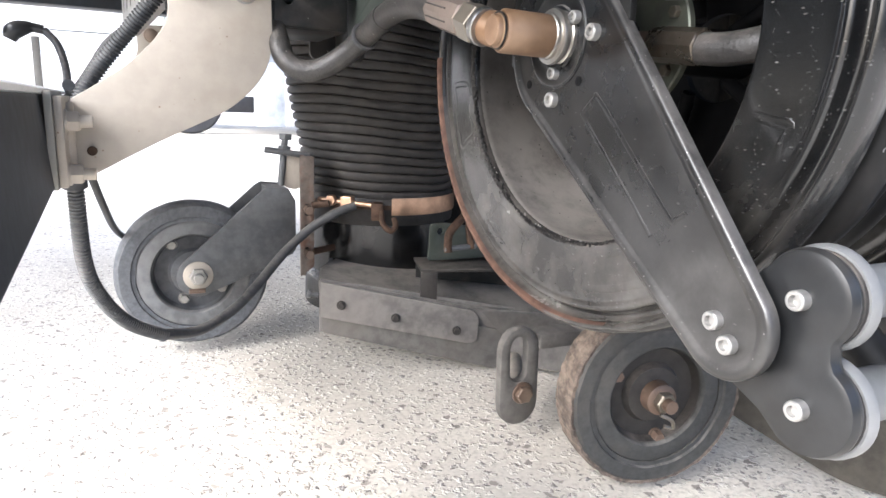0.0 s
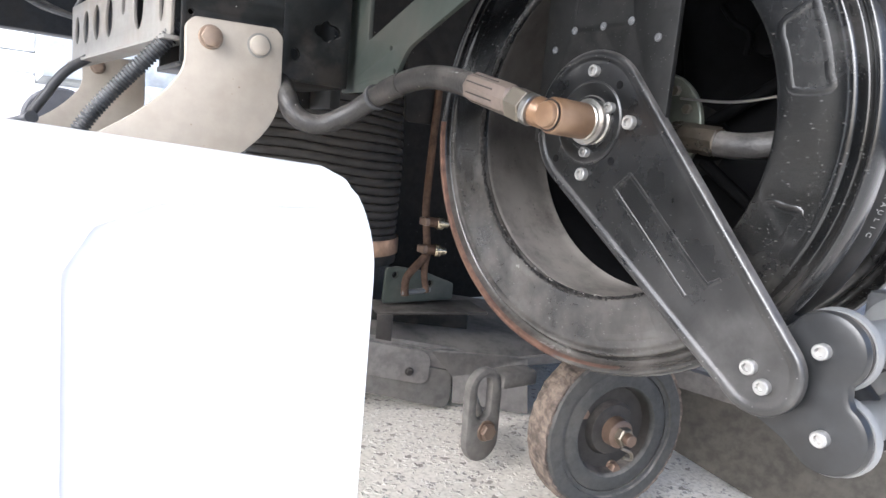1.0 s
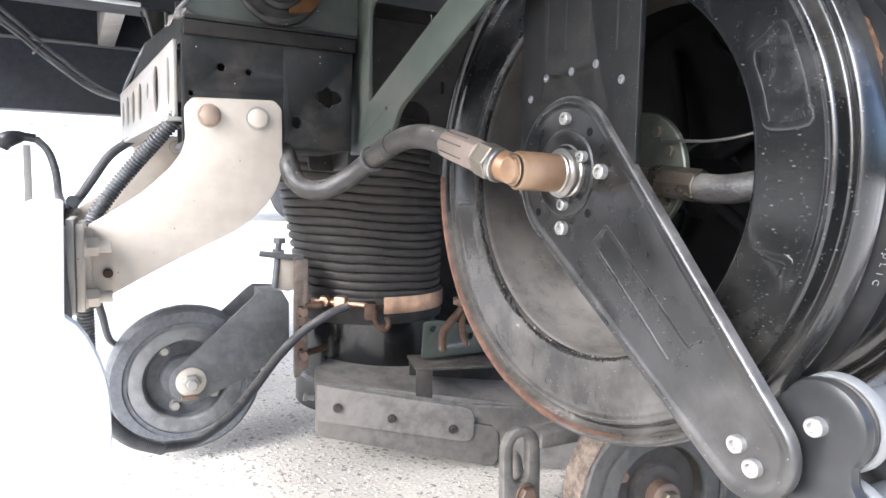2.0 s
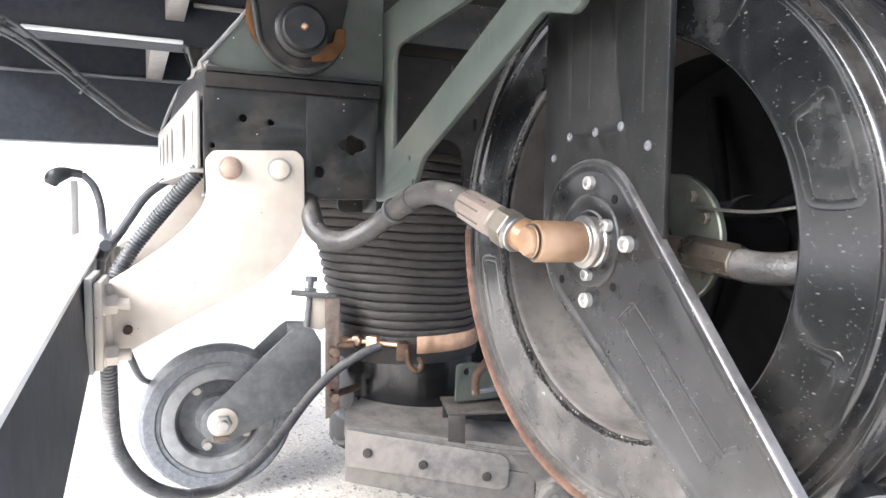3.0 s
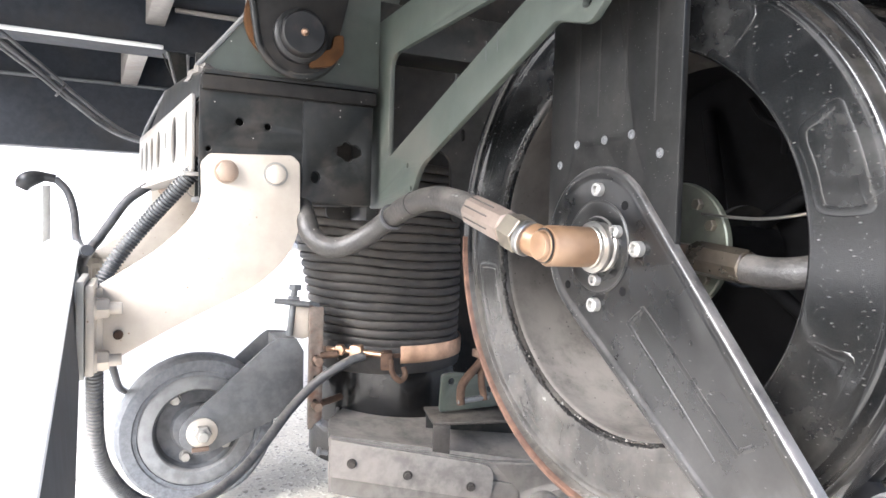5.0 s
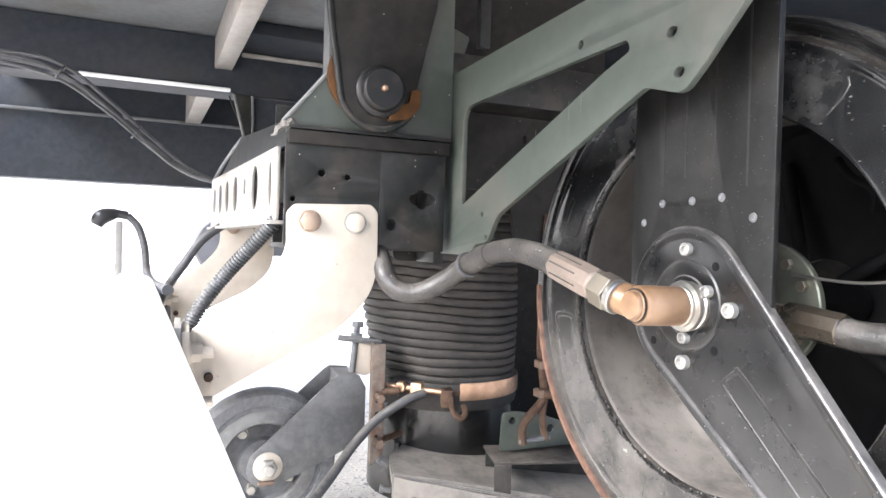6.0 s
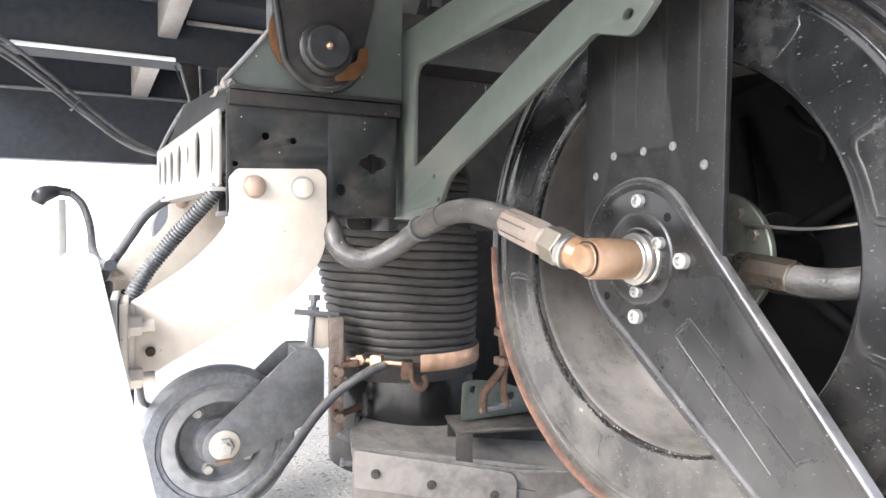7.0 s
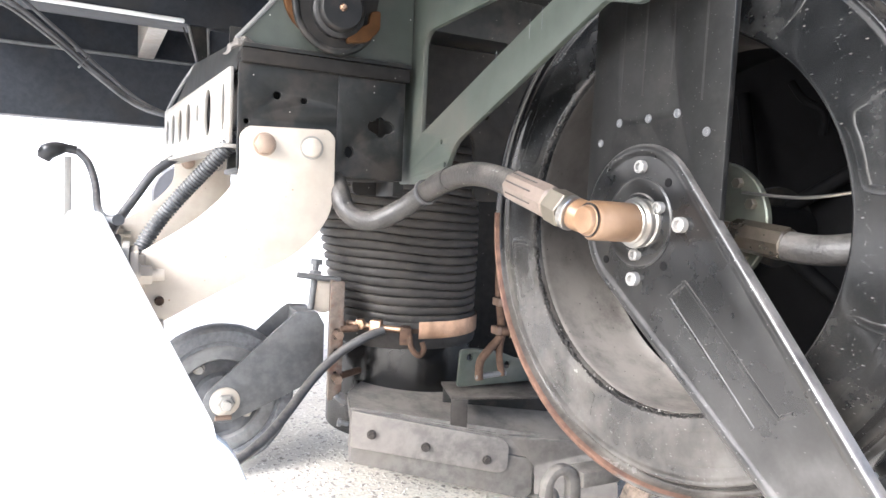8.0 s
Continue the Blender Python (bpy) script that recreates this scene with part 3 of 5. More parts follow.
part("dirt_clod", clod, M_SKIRT, bracket_box, "caked grey dirt in the corner", 0)
part("gusset_edge", tube([(0.055, 0.7725, 0.656), (0.086, 0.7725, 0.694), (0.151, 0.7725, 0.777)], 0.0026, 8), M_HUB, bracket_box, "worn pale bead along the gusset")

# perforated pale side plate running back from the bracket
side_plate = thing("slotted_side_plate", (0.04, 1.0, 0.545), "pale grey steel plate with a row of long slots", "plate")
SP = Matrix.Translation((0.053, 0.786, 0)) @ Matrix.Rotation(math.atan2(0.52, -0.046), 4, "Z") @ Matrix(((1, 0, 0, 0), (0, 0, -1, 0), (0, 1, 0, 0), (0, 0, 0, 1)))
slots = [circle(0.035, 0.590, 0.010, 18, 0.9, 2.6), circle(0.125, 0.592, 0.021, 18, 1.0, 1.35), circle(0.195, 0.598, 0.009, 14, 1.0, 1.2),
         circle(0.270, 0.592, 0.020, 18, 1.0, 1.30), circle(0.345, 0.592, 0.019, 18, 1.0, 1.30), circle(0.415, 0.592, 0.019, 18, 1.0, 1.25), circle(0.480, 0.592, 0.016, 18, 1.0, 1.3)]
part("web", sheet(fillet([(0, 0.548), (0.52, 0.546), (0.52, 0.632), (0, 0.630)], 0.004), slots, 0.004, SP), M_SLOT, side_plate)
part("bottom_fold", sheet([(0, 0.5475), (0.52, 0.5455), (0.52, 0.5495), (0, 0.5515)], (), 0.03, Matrix.Translation((0.006, 0.0, -0.004)) @ SP), M_SLOT, side_plate)
# solid dark copy of the web, added so the slots show dark
part("inner_web", sheet(fillet([(0, 0.548), (0.52, 0.546), (0.52, 0.630), (0, 0.628)], 0.004), (), 0.004, Matrix.Translation((0.012, 0.0, 0)) @ SP), M_CHASSIS, side_plate, "dark sheet backing the slots")
part("top_gusset", sheet([(0.0, 0.633), (0.518, 0.6345), (0.31, 0.682), (0.0, 0.662)], (), 0.004, Matrix.Translation((0.013, 0, 0)) @ SP), M_CHASSIS, side_plate, "dark gusset")
part("gusset_edge", tube([(0.0105, 1.304, 0.6345), (0.018, 1.245, 0.650), (0.030, 1.16, 0.669), (0.040, 1.096, 0.682)], 0.0032, 8), M_HUB, side_plate, "worn grey edge of the gusset")

# folded stay hanging from the cross rail
stay = thing("hanging_stay", (0.085, 1.668, 0.872), "dark folded steel stay with worn grey edges under the cross rail", "stay")
part("web", sheet([(0.063, 0.8715), (0.106, 0.8715), (0.111, 0.762), (0.135, 0.713), (0.110, 0.700), (0.092, 0.760)], (), 0.004, IN_Y, 1.672), M_CHASSIS, stay)
part("side_panel", sheet(fillet([(0.112, 0.700), (0.29, 0.700), (0.29, 0.871), (0.112, 0.871)], 0.004), (), 0.004, IN_Y, 1.690), M_CEIL, stay)
part("folded_edge", tube([(0.064, 1.668, 0.8695), (0.078, 1.668, 0.815), (0.0915, 1.668, 0.761)], 0.0034, 8, smooth_steps=2), M_HUB, stay, "worn grey folded edge")
part("folded_edge", tube([(0.106, 1.668, 0.8695), (0.109, 1.668, 0.815), (0.111, 1.668, 0.762), (0.135, 1.668, 0.714)], 0.0030, 8, smooth_steps=2), M_HUB, stay, "worn grey folded edge")

# hanger arm and its pivot pin
hanger = thing("hanger_arm", (0.163, 0.75, 0.70), "black forged hanger arm with a rusty pivot pin", "hanger")
out = [(0.155 + 0.043 * math.cos(a), 0.696 + 0.043 * math.sin(a)) for a in [radians(v) for v in range(200, 361, 10)]]
part("arm", sheet(out + [(0.222, 0.80), (0.235, 0.999), (0.075, 0.999), (0.098, 0.80)], (), 0.010, IN_Y, 0.752, 0.002), M_HANGER, hanger)
rim = [(0.155 + 0.044 * math.cos(a), 0.749, 0.696 + 0.044 * math.sin(a)) for a in [radians(v) for v in range(195, 346, 15)]]
part("edge_bead", tube([(0.083, 0.749, 0.94), (0.0935, 0.749, 0.84), (0.099, 0.749, 0.77), (0.107, 0.749, 0.72)] + rim, 0.004), M_CHASSIS, hanger, "worn grey-brown edge bead")
part("stiffener", box(0.1185, 0.1245, 0.850, 0.885, 0.715, 0.999), M_FORK, hanger, "worn grey edge of the stiffener")
pin = part("pivot_pin", lathe([(0.0285, 0), (0.0285, 0.008), (0.0268, 0.010), (0.024, 0.011), (0.023, 0.019), (0.021, 0.021), (0, 0.021)], 32, along((0.155, 0.747, 0.693), (0.155, 0.6, 0.693))[0]), M_PIN, hanger)
part("grease_nipple", lathe([(0.004, 0), (0.004, 0.003), (0.002, 0.006), (0, 0.006)], 12, along((0.155, 0.727, 0.693), (0.155, 0.6, 0.693))[0]), M_BRASS, pin, "bright brass grease nipple")
part("bushing", lathe([(0, 0), (0.044, 0), (0.047, 0.003), (0.047, 0.009), (0.044, 0.011), (0, 0.011)], 36, along((0.147, 0.7715, 0.712), (0.147, 0.6, 0.712))[0]), M_ORANGE, hanger, "rust-orange bushing washer")
part("retainer", sheet(fillet([(0.164, 0.661), (0.188, 0.665), (0.201, 0.680), (0.201, 0.700), (0.190, 0.698), (0.188, 0.684), (0.166, 0.674)], 0.004), (), 0.008, IN_Y, 0.7425), M_ORANGE, hanger, "rusty bent retainer")

# grey-green truss plate
truss = thing("truss_bracket", (0.258, 0.55, 0.515), "grey-green painted steel plate cut into an open triangle", "bracket")
t_out = fillet([(0.803, 0.515), (0.715, 0.515), (0.700, 0.527), (0.672, 0.529), (0.651, 0.557), (0.426, 0.641), (0.388, 0.629), (0.371, 0.643), (0.322, 0.690), (0.322, 0.727), (0.803, 0.733)],
               [0.004, 0.004, 0.004, 0.008, 0.012, 0.004, 0.008, 0.004, 0.004, 0.02, 0.006])
t_hole = fillet([(0.741, 0.572), (0.742, 0.686), (0.447, 0.681), (0.443, 0.672), (0.470, 0.665)], [0.006, 0.022, 0.004, 0.008, 0.012])
t_small = [circle(0.685, 0.560, 0.0026), circle(0.392, 0.644, 0.0048, 14, 1.0, 0.75), circle(0.400, 0.673, 0.0048, 14, 1.0, 0.75), circle(0.507, 0.694, 0.0036), circle(0.674, 0.535, 0.0026)]
part("plate", sheet(t_out, [t_hole] + t_small, 0.006, IN_X, 0.2585, 0.001), M_GREEN, truss)
for y, z, h in ((0.503, 0.655, 0.022), (0.521, 0.650, 0.020), (0.575, 0.634, 0.012)):
    part("drip_mark", rod((0.2553, y, z), (0.2553, y, z - h * 0.8), 0.00025, 6), M_FORK, truss, "pale paint drip")
part("weld_bead", tube([(0.2535, 0.7985, 0.60), (0.2545, 0.7985, 0.66), (0.2535, 0.7985, 0.72)], 0.004), M_GREEN, truss)

# dark plates behind the truss
rear_plate = thing("rear_chassis_plate", (0.42, 0.98, 0.50), "dark grey-green chassis plate with bolt slots", "plate")
part("plate", sheet(fillet([(0.25, 0.50), (0.33, 0.50), (0.335, 0.60), (0.36, 0.615), (0.43, 0.615), (0.45, 0.60), (0.455, 0.50), (0.62, 0.50), (0.62, 0.99), (0.25, 0.99)], 0.012), [circle(0.468, 0.70, 0.005, 12, 0.8, 1.6), circle(0.47, 0.64, 0.005, 12, 0.8, 2.0)], 0.008, IN_Y, 0.98), M_HANGER, rear_plate)
part("upper_rail", box(0.262, 0.62, 0.90, 0.972, 0.735, 0.80), M_CHASSIS, rear_plate)
part("channel", box(0.285, 0.30, 0.90, 0.972, 0.50, 0.733), M_CHASSIS, rear_plate)
part("bent_tab", sheet(fillet([(0.28, 0.80), (0.32, 0.845), (0.345, 0.835), (0.335, 0.802)], 0.004), (), 0.02, IN_Y, 0.94), M_GREEN, rear_plate)
part("post", box(0.33, 0.345, 0.86, 0.875, 0.80, 0.90), M_CHASSIS, rear_plate)

# ---- bumper and its two white brackets ----
BUMP = -0.060       # sideways run of the bumper for each metre across the truck


def bump_x(y):
    return -0.0195 + BUMP * (y - 0.19)


bumper = thing("bumper", (-0.1, 1.2, 0.27), "white painted folded-steel bumper, open at the back", "bumper")


def channel(y0, y1, n):
    """Folded channel along the bumper's run: a top, an outer face and a bottom lip."""
    bm = bmesh.new()
    rows = []
    for i in range(n + 1):
        y = y0 + (0.012 * i / 6 if i <= 6 else 0.012 + (y1 - y0 - 0.012) * (i - 6) / (n - 6))
        k = max(0.0, 1 - (y - y0) / 0.008)
        drop = 0.006 * (1 - math.sqrt(max(0, 1 - k * k)))
        low = 0.345 - 0.09 * max(0.0, min(1.0, (0.66 - y) / 0.42))
        xi, w, t = bump_x(y), 0.070, 0.004
        sec = [(0.0, 0.4245), (-0.006, 0.427), (-w + 0.022, 0.4265), (-w + 0.007, 0.421), (-w, 0.408), (-w, low + 0.010), (-w + 0.008, low), (-0.030, low),
               (-0.030, low + t), (-w + 0.009, low + t), (-w + t, low + 0.012), (-w + t, 0.407), (-w + 0.010, 0.417), (-w + 0.023, 0.4225), (-0.006, 0.423), (0.0, 0.4205)]
        rise = 0.0175
        rows.append([bm.verts.new((xi + a, y, z + (rise - drop if z > 0.4 else 0))) for a, z in sec])
    m = len(rows[0])
    for a, b in zip(rows, rows[1:]):
        for k in range(m):
            bm.faces.new((a[k], a[(k + 1) % m], b[(k + 1) % m], b[k]))
    bm.faces.new(rows[0][::-1])
    bm.faces.new(rows[-1])
    return bm


part("shell", channel(0.203, 2.28, 60), M_WHITE, bumper)
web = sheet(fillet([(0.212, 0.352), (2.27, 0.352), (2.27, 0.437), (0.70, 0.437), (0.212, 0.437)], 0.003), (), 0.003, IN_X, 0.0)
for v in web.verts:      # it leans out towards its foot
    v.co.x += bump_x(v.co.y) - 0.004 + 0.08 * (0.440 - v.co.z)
part("inner_web", web, M_BUMPER_IN, bumper, "inner web of the bumper, coloured dark for shade")
EX = bump_x(0.207)
end_cap = sheet(fillet([(EX - 0.0715, 0.256), (EX + 0.010, 0.256), (EX + 0.0095, 0.424), (EX + 0.0015, 0.4415), (EX - 0.060, 0.4420), (EX - 0.0715, 0.424)], [0.006, 0.004, 0.010, 0.008, 0.008, 0.006]), (), 0.005, IN_Y, 0.2070)
part("end_cap", end_cap, M_WHITE, bumper)

arm_1 = thing("bumper_bracket", (0.06, 0.745, 0.37), "cream-white painted steel bumper bracket with two hex bolts", "bracket", "bumper brackets")
b_out = [(0.058, 0.556), (0.066, 0.565), (0.150, 0.568), (0.158, 0.560), (0.159, 0.497), (0.154, 0.474), (0.141, 0.453), (0.114, 0.428), (0.040, 0.392), (-0.030, 0.353), (-0.034, 0.432),
         (-0.010, 0.447), (0.020, 0.468), (0.043, 0.491), (0.055, 0.508), (0.059, 0.522)]
part("plate", sheet(fillet(b_out, [0.004, 0.003, 0.004, 0.004, 0.02, 0.02, 0.02, 0.03, 0.03, 0.004, 0.004, 0.02, 0.02, 0.02, 0.02, 0.02], 5), (), 0.009, IN_Y, 0.7535, 0.0012), M_CREAM, arm_1)
part("flange", box(-0.0425, -0.035, 0.715, 0.792, 0.352, 0.436, 0.002), M_CREAM, arm_1)
part("flange_pad", box(-0.0495, -0.0430, 0.712, 0.796, 0.350, 0.440, 0.001), M_SLOT, arm_1, "dirty grey backing plate")
part("weld", tube([(-0.034, 0.747, 0.36), (-0.034, 0.746, 0.40), (-0.034, 0.747, 0.43)], 0.005), M_CREAM, arm_1)
hex_bolt("bolt", (0.082, 0.7485, 0.547), (0, -1, 0), 0.0105, 0.007, arm_1, M_TAN, 0.0122)
dome_bolt("bolt", (0.132, 0.7485, 0.547), (0, -1, 0), 0.0105, 0.006, arm_1, M_CREAM)
part("bolt_washer", lathe([(0.0108, -0.001), (0.0128, -0.001), (0.0128, 0.0012), (0.0108, 0.0012)], 24, along((0.132, 0.7485, 0.547), (0.132, 0.7, 0.547))[0], True), M_SLOT, arm_1, "grimy ring round the bolt")
for z in (0.413, 0.364):
    hex_bolt("flange_bolt", (-0.035, 0.728, z), (1, 0, 0), 0.010, 0.012, arm_1, M_CREAM, 0.011)
    part("bolt_shank", rod((-0.025, 0.728, z), (-0.012, 0.728, z), 0.0058), M_CREAM, arm_1)
part("rust_screw", rod((-0.016, 0.7495, 0.3845), (-0.016, 0.743, 0.3845), 0.0045), M_RUST, arm_1, "small rusty screw")
arm_2 = copy_thing(arm_1, Matrix.Translation(Vector((0.06 - 0.034, 1.345, 0.37))))

# ---- cables and conduits ----
conduit = thing("conduit", (0.0, 0.85, 0.11), "grey corrugated plastic cable conduit clipped to the bumper bracket", "conduit")
part("upper_run", tube([(0.066, 0.80, 0.562), (0.040, 0.812, 0.530), (0.006, 0.83, 0.488), (-0.020, 0.835, 0.452), (-0.036, 0.832, 0.420), (-0.042, 0.822, 0.385), (-0.0395, 0.812, 0.344)], 0.0080, 14, 0.0009, 0.0040), M_CONDUIT, conduit)
part("lower_run", tube([(-0.0395, 0.812, 0.344), (-0.038, 0.832, 0.252), (-0.024, 0.865, 0.198), (0.002, 0.90, 0.155), (0.040, 0.94, 0.122)], 0.0080, 14, 0.0009, 0.0040), M_CONDUIT, conduit)
part("clip", lathe([(0.0108, -0.005), (0.0125, -0.005), (0.0125, 0.005), (0.0108, 0.005)], 18, along((-0.0395, 0.812, 0.346), (-0.038, 0.82, 0.30))[0], True), M_CABLE, conduit)
solo("cable", tube([(0.034, 0.935, 0.125), (0.085, 0.98, 0.110), (0.135, 1.02, 0.122), (0.175, 1.05, 0.147), (0.228, 1.09, 0.191), (0.275, 1.105, 0.228), (0.320, 1.10, 0.256), (0.355, 1.10, 0.268)], 0.0078), M_CABLE, (0.2, 1.0, 0.11), "black rubber cable looping to the suction nozzle", "cable")
solo("cable", tube([(0.060, 1.22, 0.580), (0.020, 1.205, 0.548), (-0.013, 1.20, 0.521), (-0.037, 1.20, 0.485), (-0.057, 1.20, 0.454), (-0.068, 1.16, 0.437), (-0.074, 1.10, 0.420)], 0.0072), M_CABLE, (0.0, 1.2, 0.5), "thick black cable running down behind the bumper bracket", "cable")
solo("cable", tube([(-0.060, 0.99, 0.430), (-0.056, 0.92, 0.405), (-0.040, 0.93, 0.365), (-0.027, 0.99, 0.300), (-0.022, 1.13, 0.240), (-0.012, 1.25, 0.200), (0.02, 1.30, 0.17)], 0.0050), M_CABLE, (0.0, 1.0, 0.3), "thin black cable behind the bumper bracket", "cable")
strut = thing("thin_strut", (0.09, 1.70, 0.77), "thin dark bent wires hanging from the cross rail", "wire")
part("wire", tube([(0.055, 1.700, 0.873), (0.066, 1.700, 0.845), (0.084, 1.698, 0.805), (0.100, 1.695, 0.769)], 0.0018, 8), M_CHASSIS, strut)
part("wire", tube([(0.104, 1.700, 0.873), (0.100, 1.700, 0.840), (0.096, 1.698, 0.800), (0.095, 1.695, 0.771)], 0.0018, 8), M_CHASSIS, strut)
solo("cable", tube([(-0.158, 1.70, 0.572), (-0.135, 1.69, 0.545), (-0.120, 1.66, 0.500), (-0.112, 1.60, 0.452), (-0.095, 1.45, 0.436), (-0.075, 1.25, 0.440), (-0.060, 1.05, 0.45)], 0.008), M_CABLE, (-0.12, 1.6, 0.44), "black cable hanging from the lamp head", "cable")
loom = thing("wiring_loom", (-0.2, 1.4, 0.70), "bundle of black wires tied under the truck floor", "wiring")
for dx, dz, r in ((0, 0, 0.0055), (0.008, 0.010, 0.004), (-0.010, 0.004, 0.004), (0.004, -0.010, 0.0035)):
    part("wire", tube([(-0.66 + dx, 1.615, 0.885 + dz), (-0.44 + dx, 1.615, 0.885 + dz), (-0.30 + dx, 1.60, 0.866 + dz * 1.6), (-0.20 + dx, 1.60, 0.800 + dz * 1.2), (-0.12 + dx, 1.62, 0.735 + dz), (-0.04 + dx, 1.58, 0.672 + dz * 0.6), (0.04, 1.50, 0.640)], r), M_CABLE, loom)
for p in ((-0.43, 1.615, 0.885), (-0.285, 1.60, 0.862), (-0.14, 1.61, 0.752)):
    part("tie", lathe([(0.012, -0.002), (0.017, -0.002), (0.017, 0.002), (0.012, 0.002)], 14, along(p, Vector(p) + Vector((0.7, 0.1, -0.5)))[0], True), M_CABLE, loom)

# lamp head on a stalk on the bumper's far end
mast = thing("marker_lamp", (-0.18, 1.70, 0.425), "small dark lamp head on a pale stalk", "lamp")
part("stalk", box(-0.183, -0.168, 1.695, 1.705, 0.424, 0.558, 0.002), M_SLOT, mast)
part("head", tube([(-0.222, 1.70, 0.548), (-0.212, 1.70, 0.566), (-0.185, 1.70, 0.575), (-0.158, 1.70, 0.572)], lambda t: 0.010 + 0.008 * math.sin(math.pi * min(1, t * 1.2 + 0.1))), M_PLASTIC, mast)

# ---- suction hose and nozzle ----
HX, HY = 0.452, 1.245
hose = thing("suction_hose", (HX, HY, 0.24), "large black ribbed rubber suction hose with a copper clamp band", "hose")
prof, z, k = [], 0.275, 0
while z < 0.60:
    r = 0.140 + 0.018 * min(1.0, (z - 0.275) / 0.20)
    prof += [(r - 0.0040, z), (r + 0.0012, z + 0.0016), (r + 0.0028, z + 0.0050), (r + 0.0026, z + 0.0100), (r + 0.0008, z + 0.0136), (r - 0.0035, z + 0.0148)]
    z += 0.0158
prof += [(0.150, z), (0.150, 0.75)]
ribs = lathe(prof, 72)
for v in ribs.verts:      # slightly slack, uneven ribs
    a = math.atan2(v.co.y, v.co.x)
    v.co.z += 0.0025 * math.sin(a * 2 + 0.6) + 0.0010 * math.sin(a * 5 + v.co.z * 30) - 0.035 * v.co.x * min(1.0, (v.co.z - 0.27) / 0.08)
    w = 1 + 0.006 * math.sin(a * 3 + v.co.z * 25)
    v.co.x, v.co.y = v.co.x * w - 0.10 * (v.co.z - 0.25), v.co.y * w
ribs.transform(Matrix.Translation((HX, HY, 0)))
part("ribbed_tube", ribs, M_RIBHOSE, hose)
part("cuff", lathe([(0.128, 0.228), (0.141, 0.228), (0.143, 0.236), (0.143, 0.278), (0.139, 0.284), (0.128, 0.284)], 64, Matrix.Translation((HX, HY, 0)), True), M_RIBHOSE, hose)
band = lathe([(0.1432, 0.248), (0.1455, 0.248), (0.1460, 0.252), (0.1460, 0.276), (0.1455, 0.279), (0.1432, 0.279)], 96, None, True)
bmesh.ops.delete(band, geom=[v for v in band.verts if -190 < math.degrees(math.atan2(v.co.y, v.co.x)) < -104], context="VERTS")
band.transform(Matrix.Translation((HX, HY, 0)))
part("clamp_band", band, M_BRASS, hose, "copper-coloured clamp band")
part("clamp_strap", lathe([(0.1432, 0.258), (0.1450, 0.258), (0.1450, 0.266), (0.1432, 0.266)], 64, Matrix.Translation((HX, HY, 0)), True), M_RUST, hose, "narrow rusty strap under the band")
hex_bolt("clamp_bolt", (0.322, 1.128, 0.276), (-0.5, -0.8, 0), 0.010, 0.014, hose, M_BRASS)
part("clamp_screw", rod((0.300, 1.140, 0.276), (0.385, 1.085, 0.270), 0.0045), M_BRASS, hose)
part("clamp_lug", box(-0.010, 0.010, -0.010, 0.010, -0.011, 0.011, 0.002, pose(0.345, 1.112, 0.273, 0, 0, -35)), M_BRASS, hose)
part("clamp_lug", box(-0.010, 0.010, -0.014, 0.014, -0.018, 0.012, 0.002, pose(0.392, 1.090, 0.262, 0, 0, -20)), M_RUST, hose)
part("hook", tube([(0.395, 1.078, 0.262), (0.396, 1.068, 0.240), (0.408, 1.064, 0.228), (0.418, 1.066, 0.236), (0.416, 1.070, 0.250)], 0.005), M_RUST, hose, "bent steel latch hook")

# the nozzle leans: its frame runs along the front edge
NA = Vector((0.273, 1.010, 0.077))
NU = Vector((0.251, -0.064, -0.054)).normalized()
NN = NU.cross(Vector((0, 0, 1))).normalized()           # towards the viewer's side
NW = Vector((0, 0, 1))
NF = Matrix((
    (NU.x, NW.x, NN.x, NA.x), (NU.y, NW.y, NN.y, NA.y), (NU.z, NW.z, NN.z, NA.z), (0, 0, 0, 1)))   # local (along, up, out)
nozzle = thing("suction_nozzle", (0.45, 1.15, 0.0), "dusty dark steel suction nozzle with a rubber skirt", "nozzle")
part("skirt", sheet(fillet([(0.003, 0.0), (0.300, -0.012), (0.312, 0.002), (0.312, 0.06), (0.0, 0.06), (0, 0.01)], 0.008), (), 0.008, NF, bev=0.0015), M_SKIRT, nozzle, "grey rubber skirt along the nozzle's edge")
flap = part("flap_plate", sheet(fillet([(0.0, 0.028), (0.250, 0.028), (0.263, 0.036), (0.2665, 0.087), (0.0, 0.087)], [0.004, 0.02, 0.006, 0.022, 0.004]), (), 0.005, Matrix.Translation(NN * 0.0075) @ NF), M_NOZZLE, nozzle, "dusty bolted clamp plate")
for a, w in ((0.0325, 0.0545), (0.122, 0.050), (0.227, 0.047)):
    p = NF @ Vector((a, w, 0.0105))
    hex_bolt("bolt", p, NN, 0.0058, 0.006, nozzle, M_STRAP, 0.0075)
p = NF @ Vector((-0.004, 0.060, -0.004))
part("side_screw", join(rod(p, p - NU * 0.016, 0.004), rod(p - NU * 0.012, p - NU * 0.018, 0.007, 8)), M_FORK, nozzle)
part("front_wall", sheet([(0.0, 0.03), (0.42, 0.03), (0.42, 0.106), (0.0, 0.090)], (), 0.006, Matrix.Translation(NN * -0.004) @ NF), M_DECK, nozzle)
deck = bmesh.new()
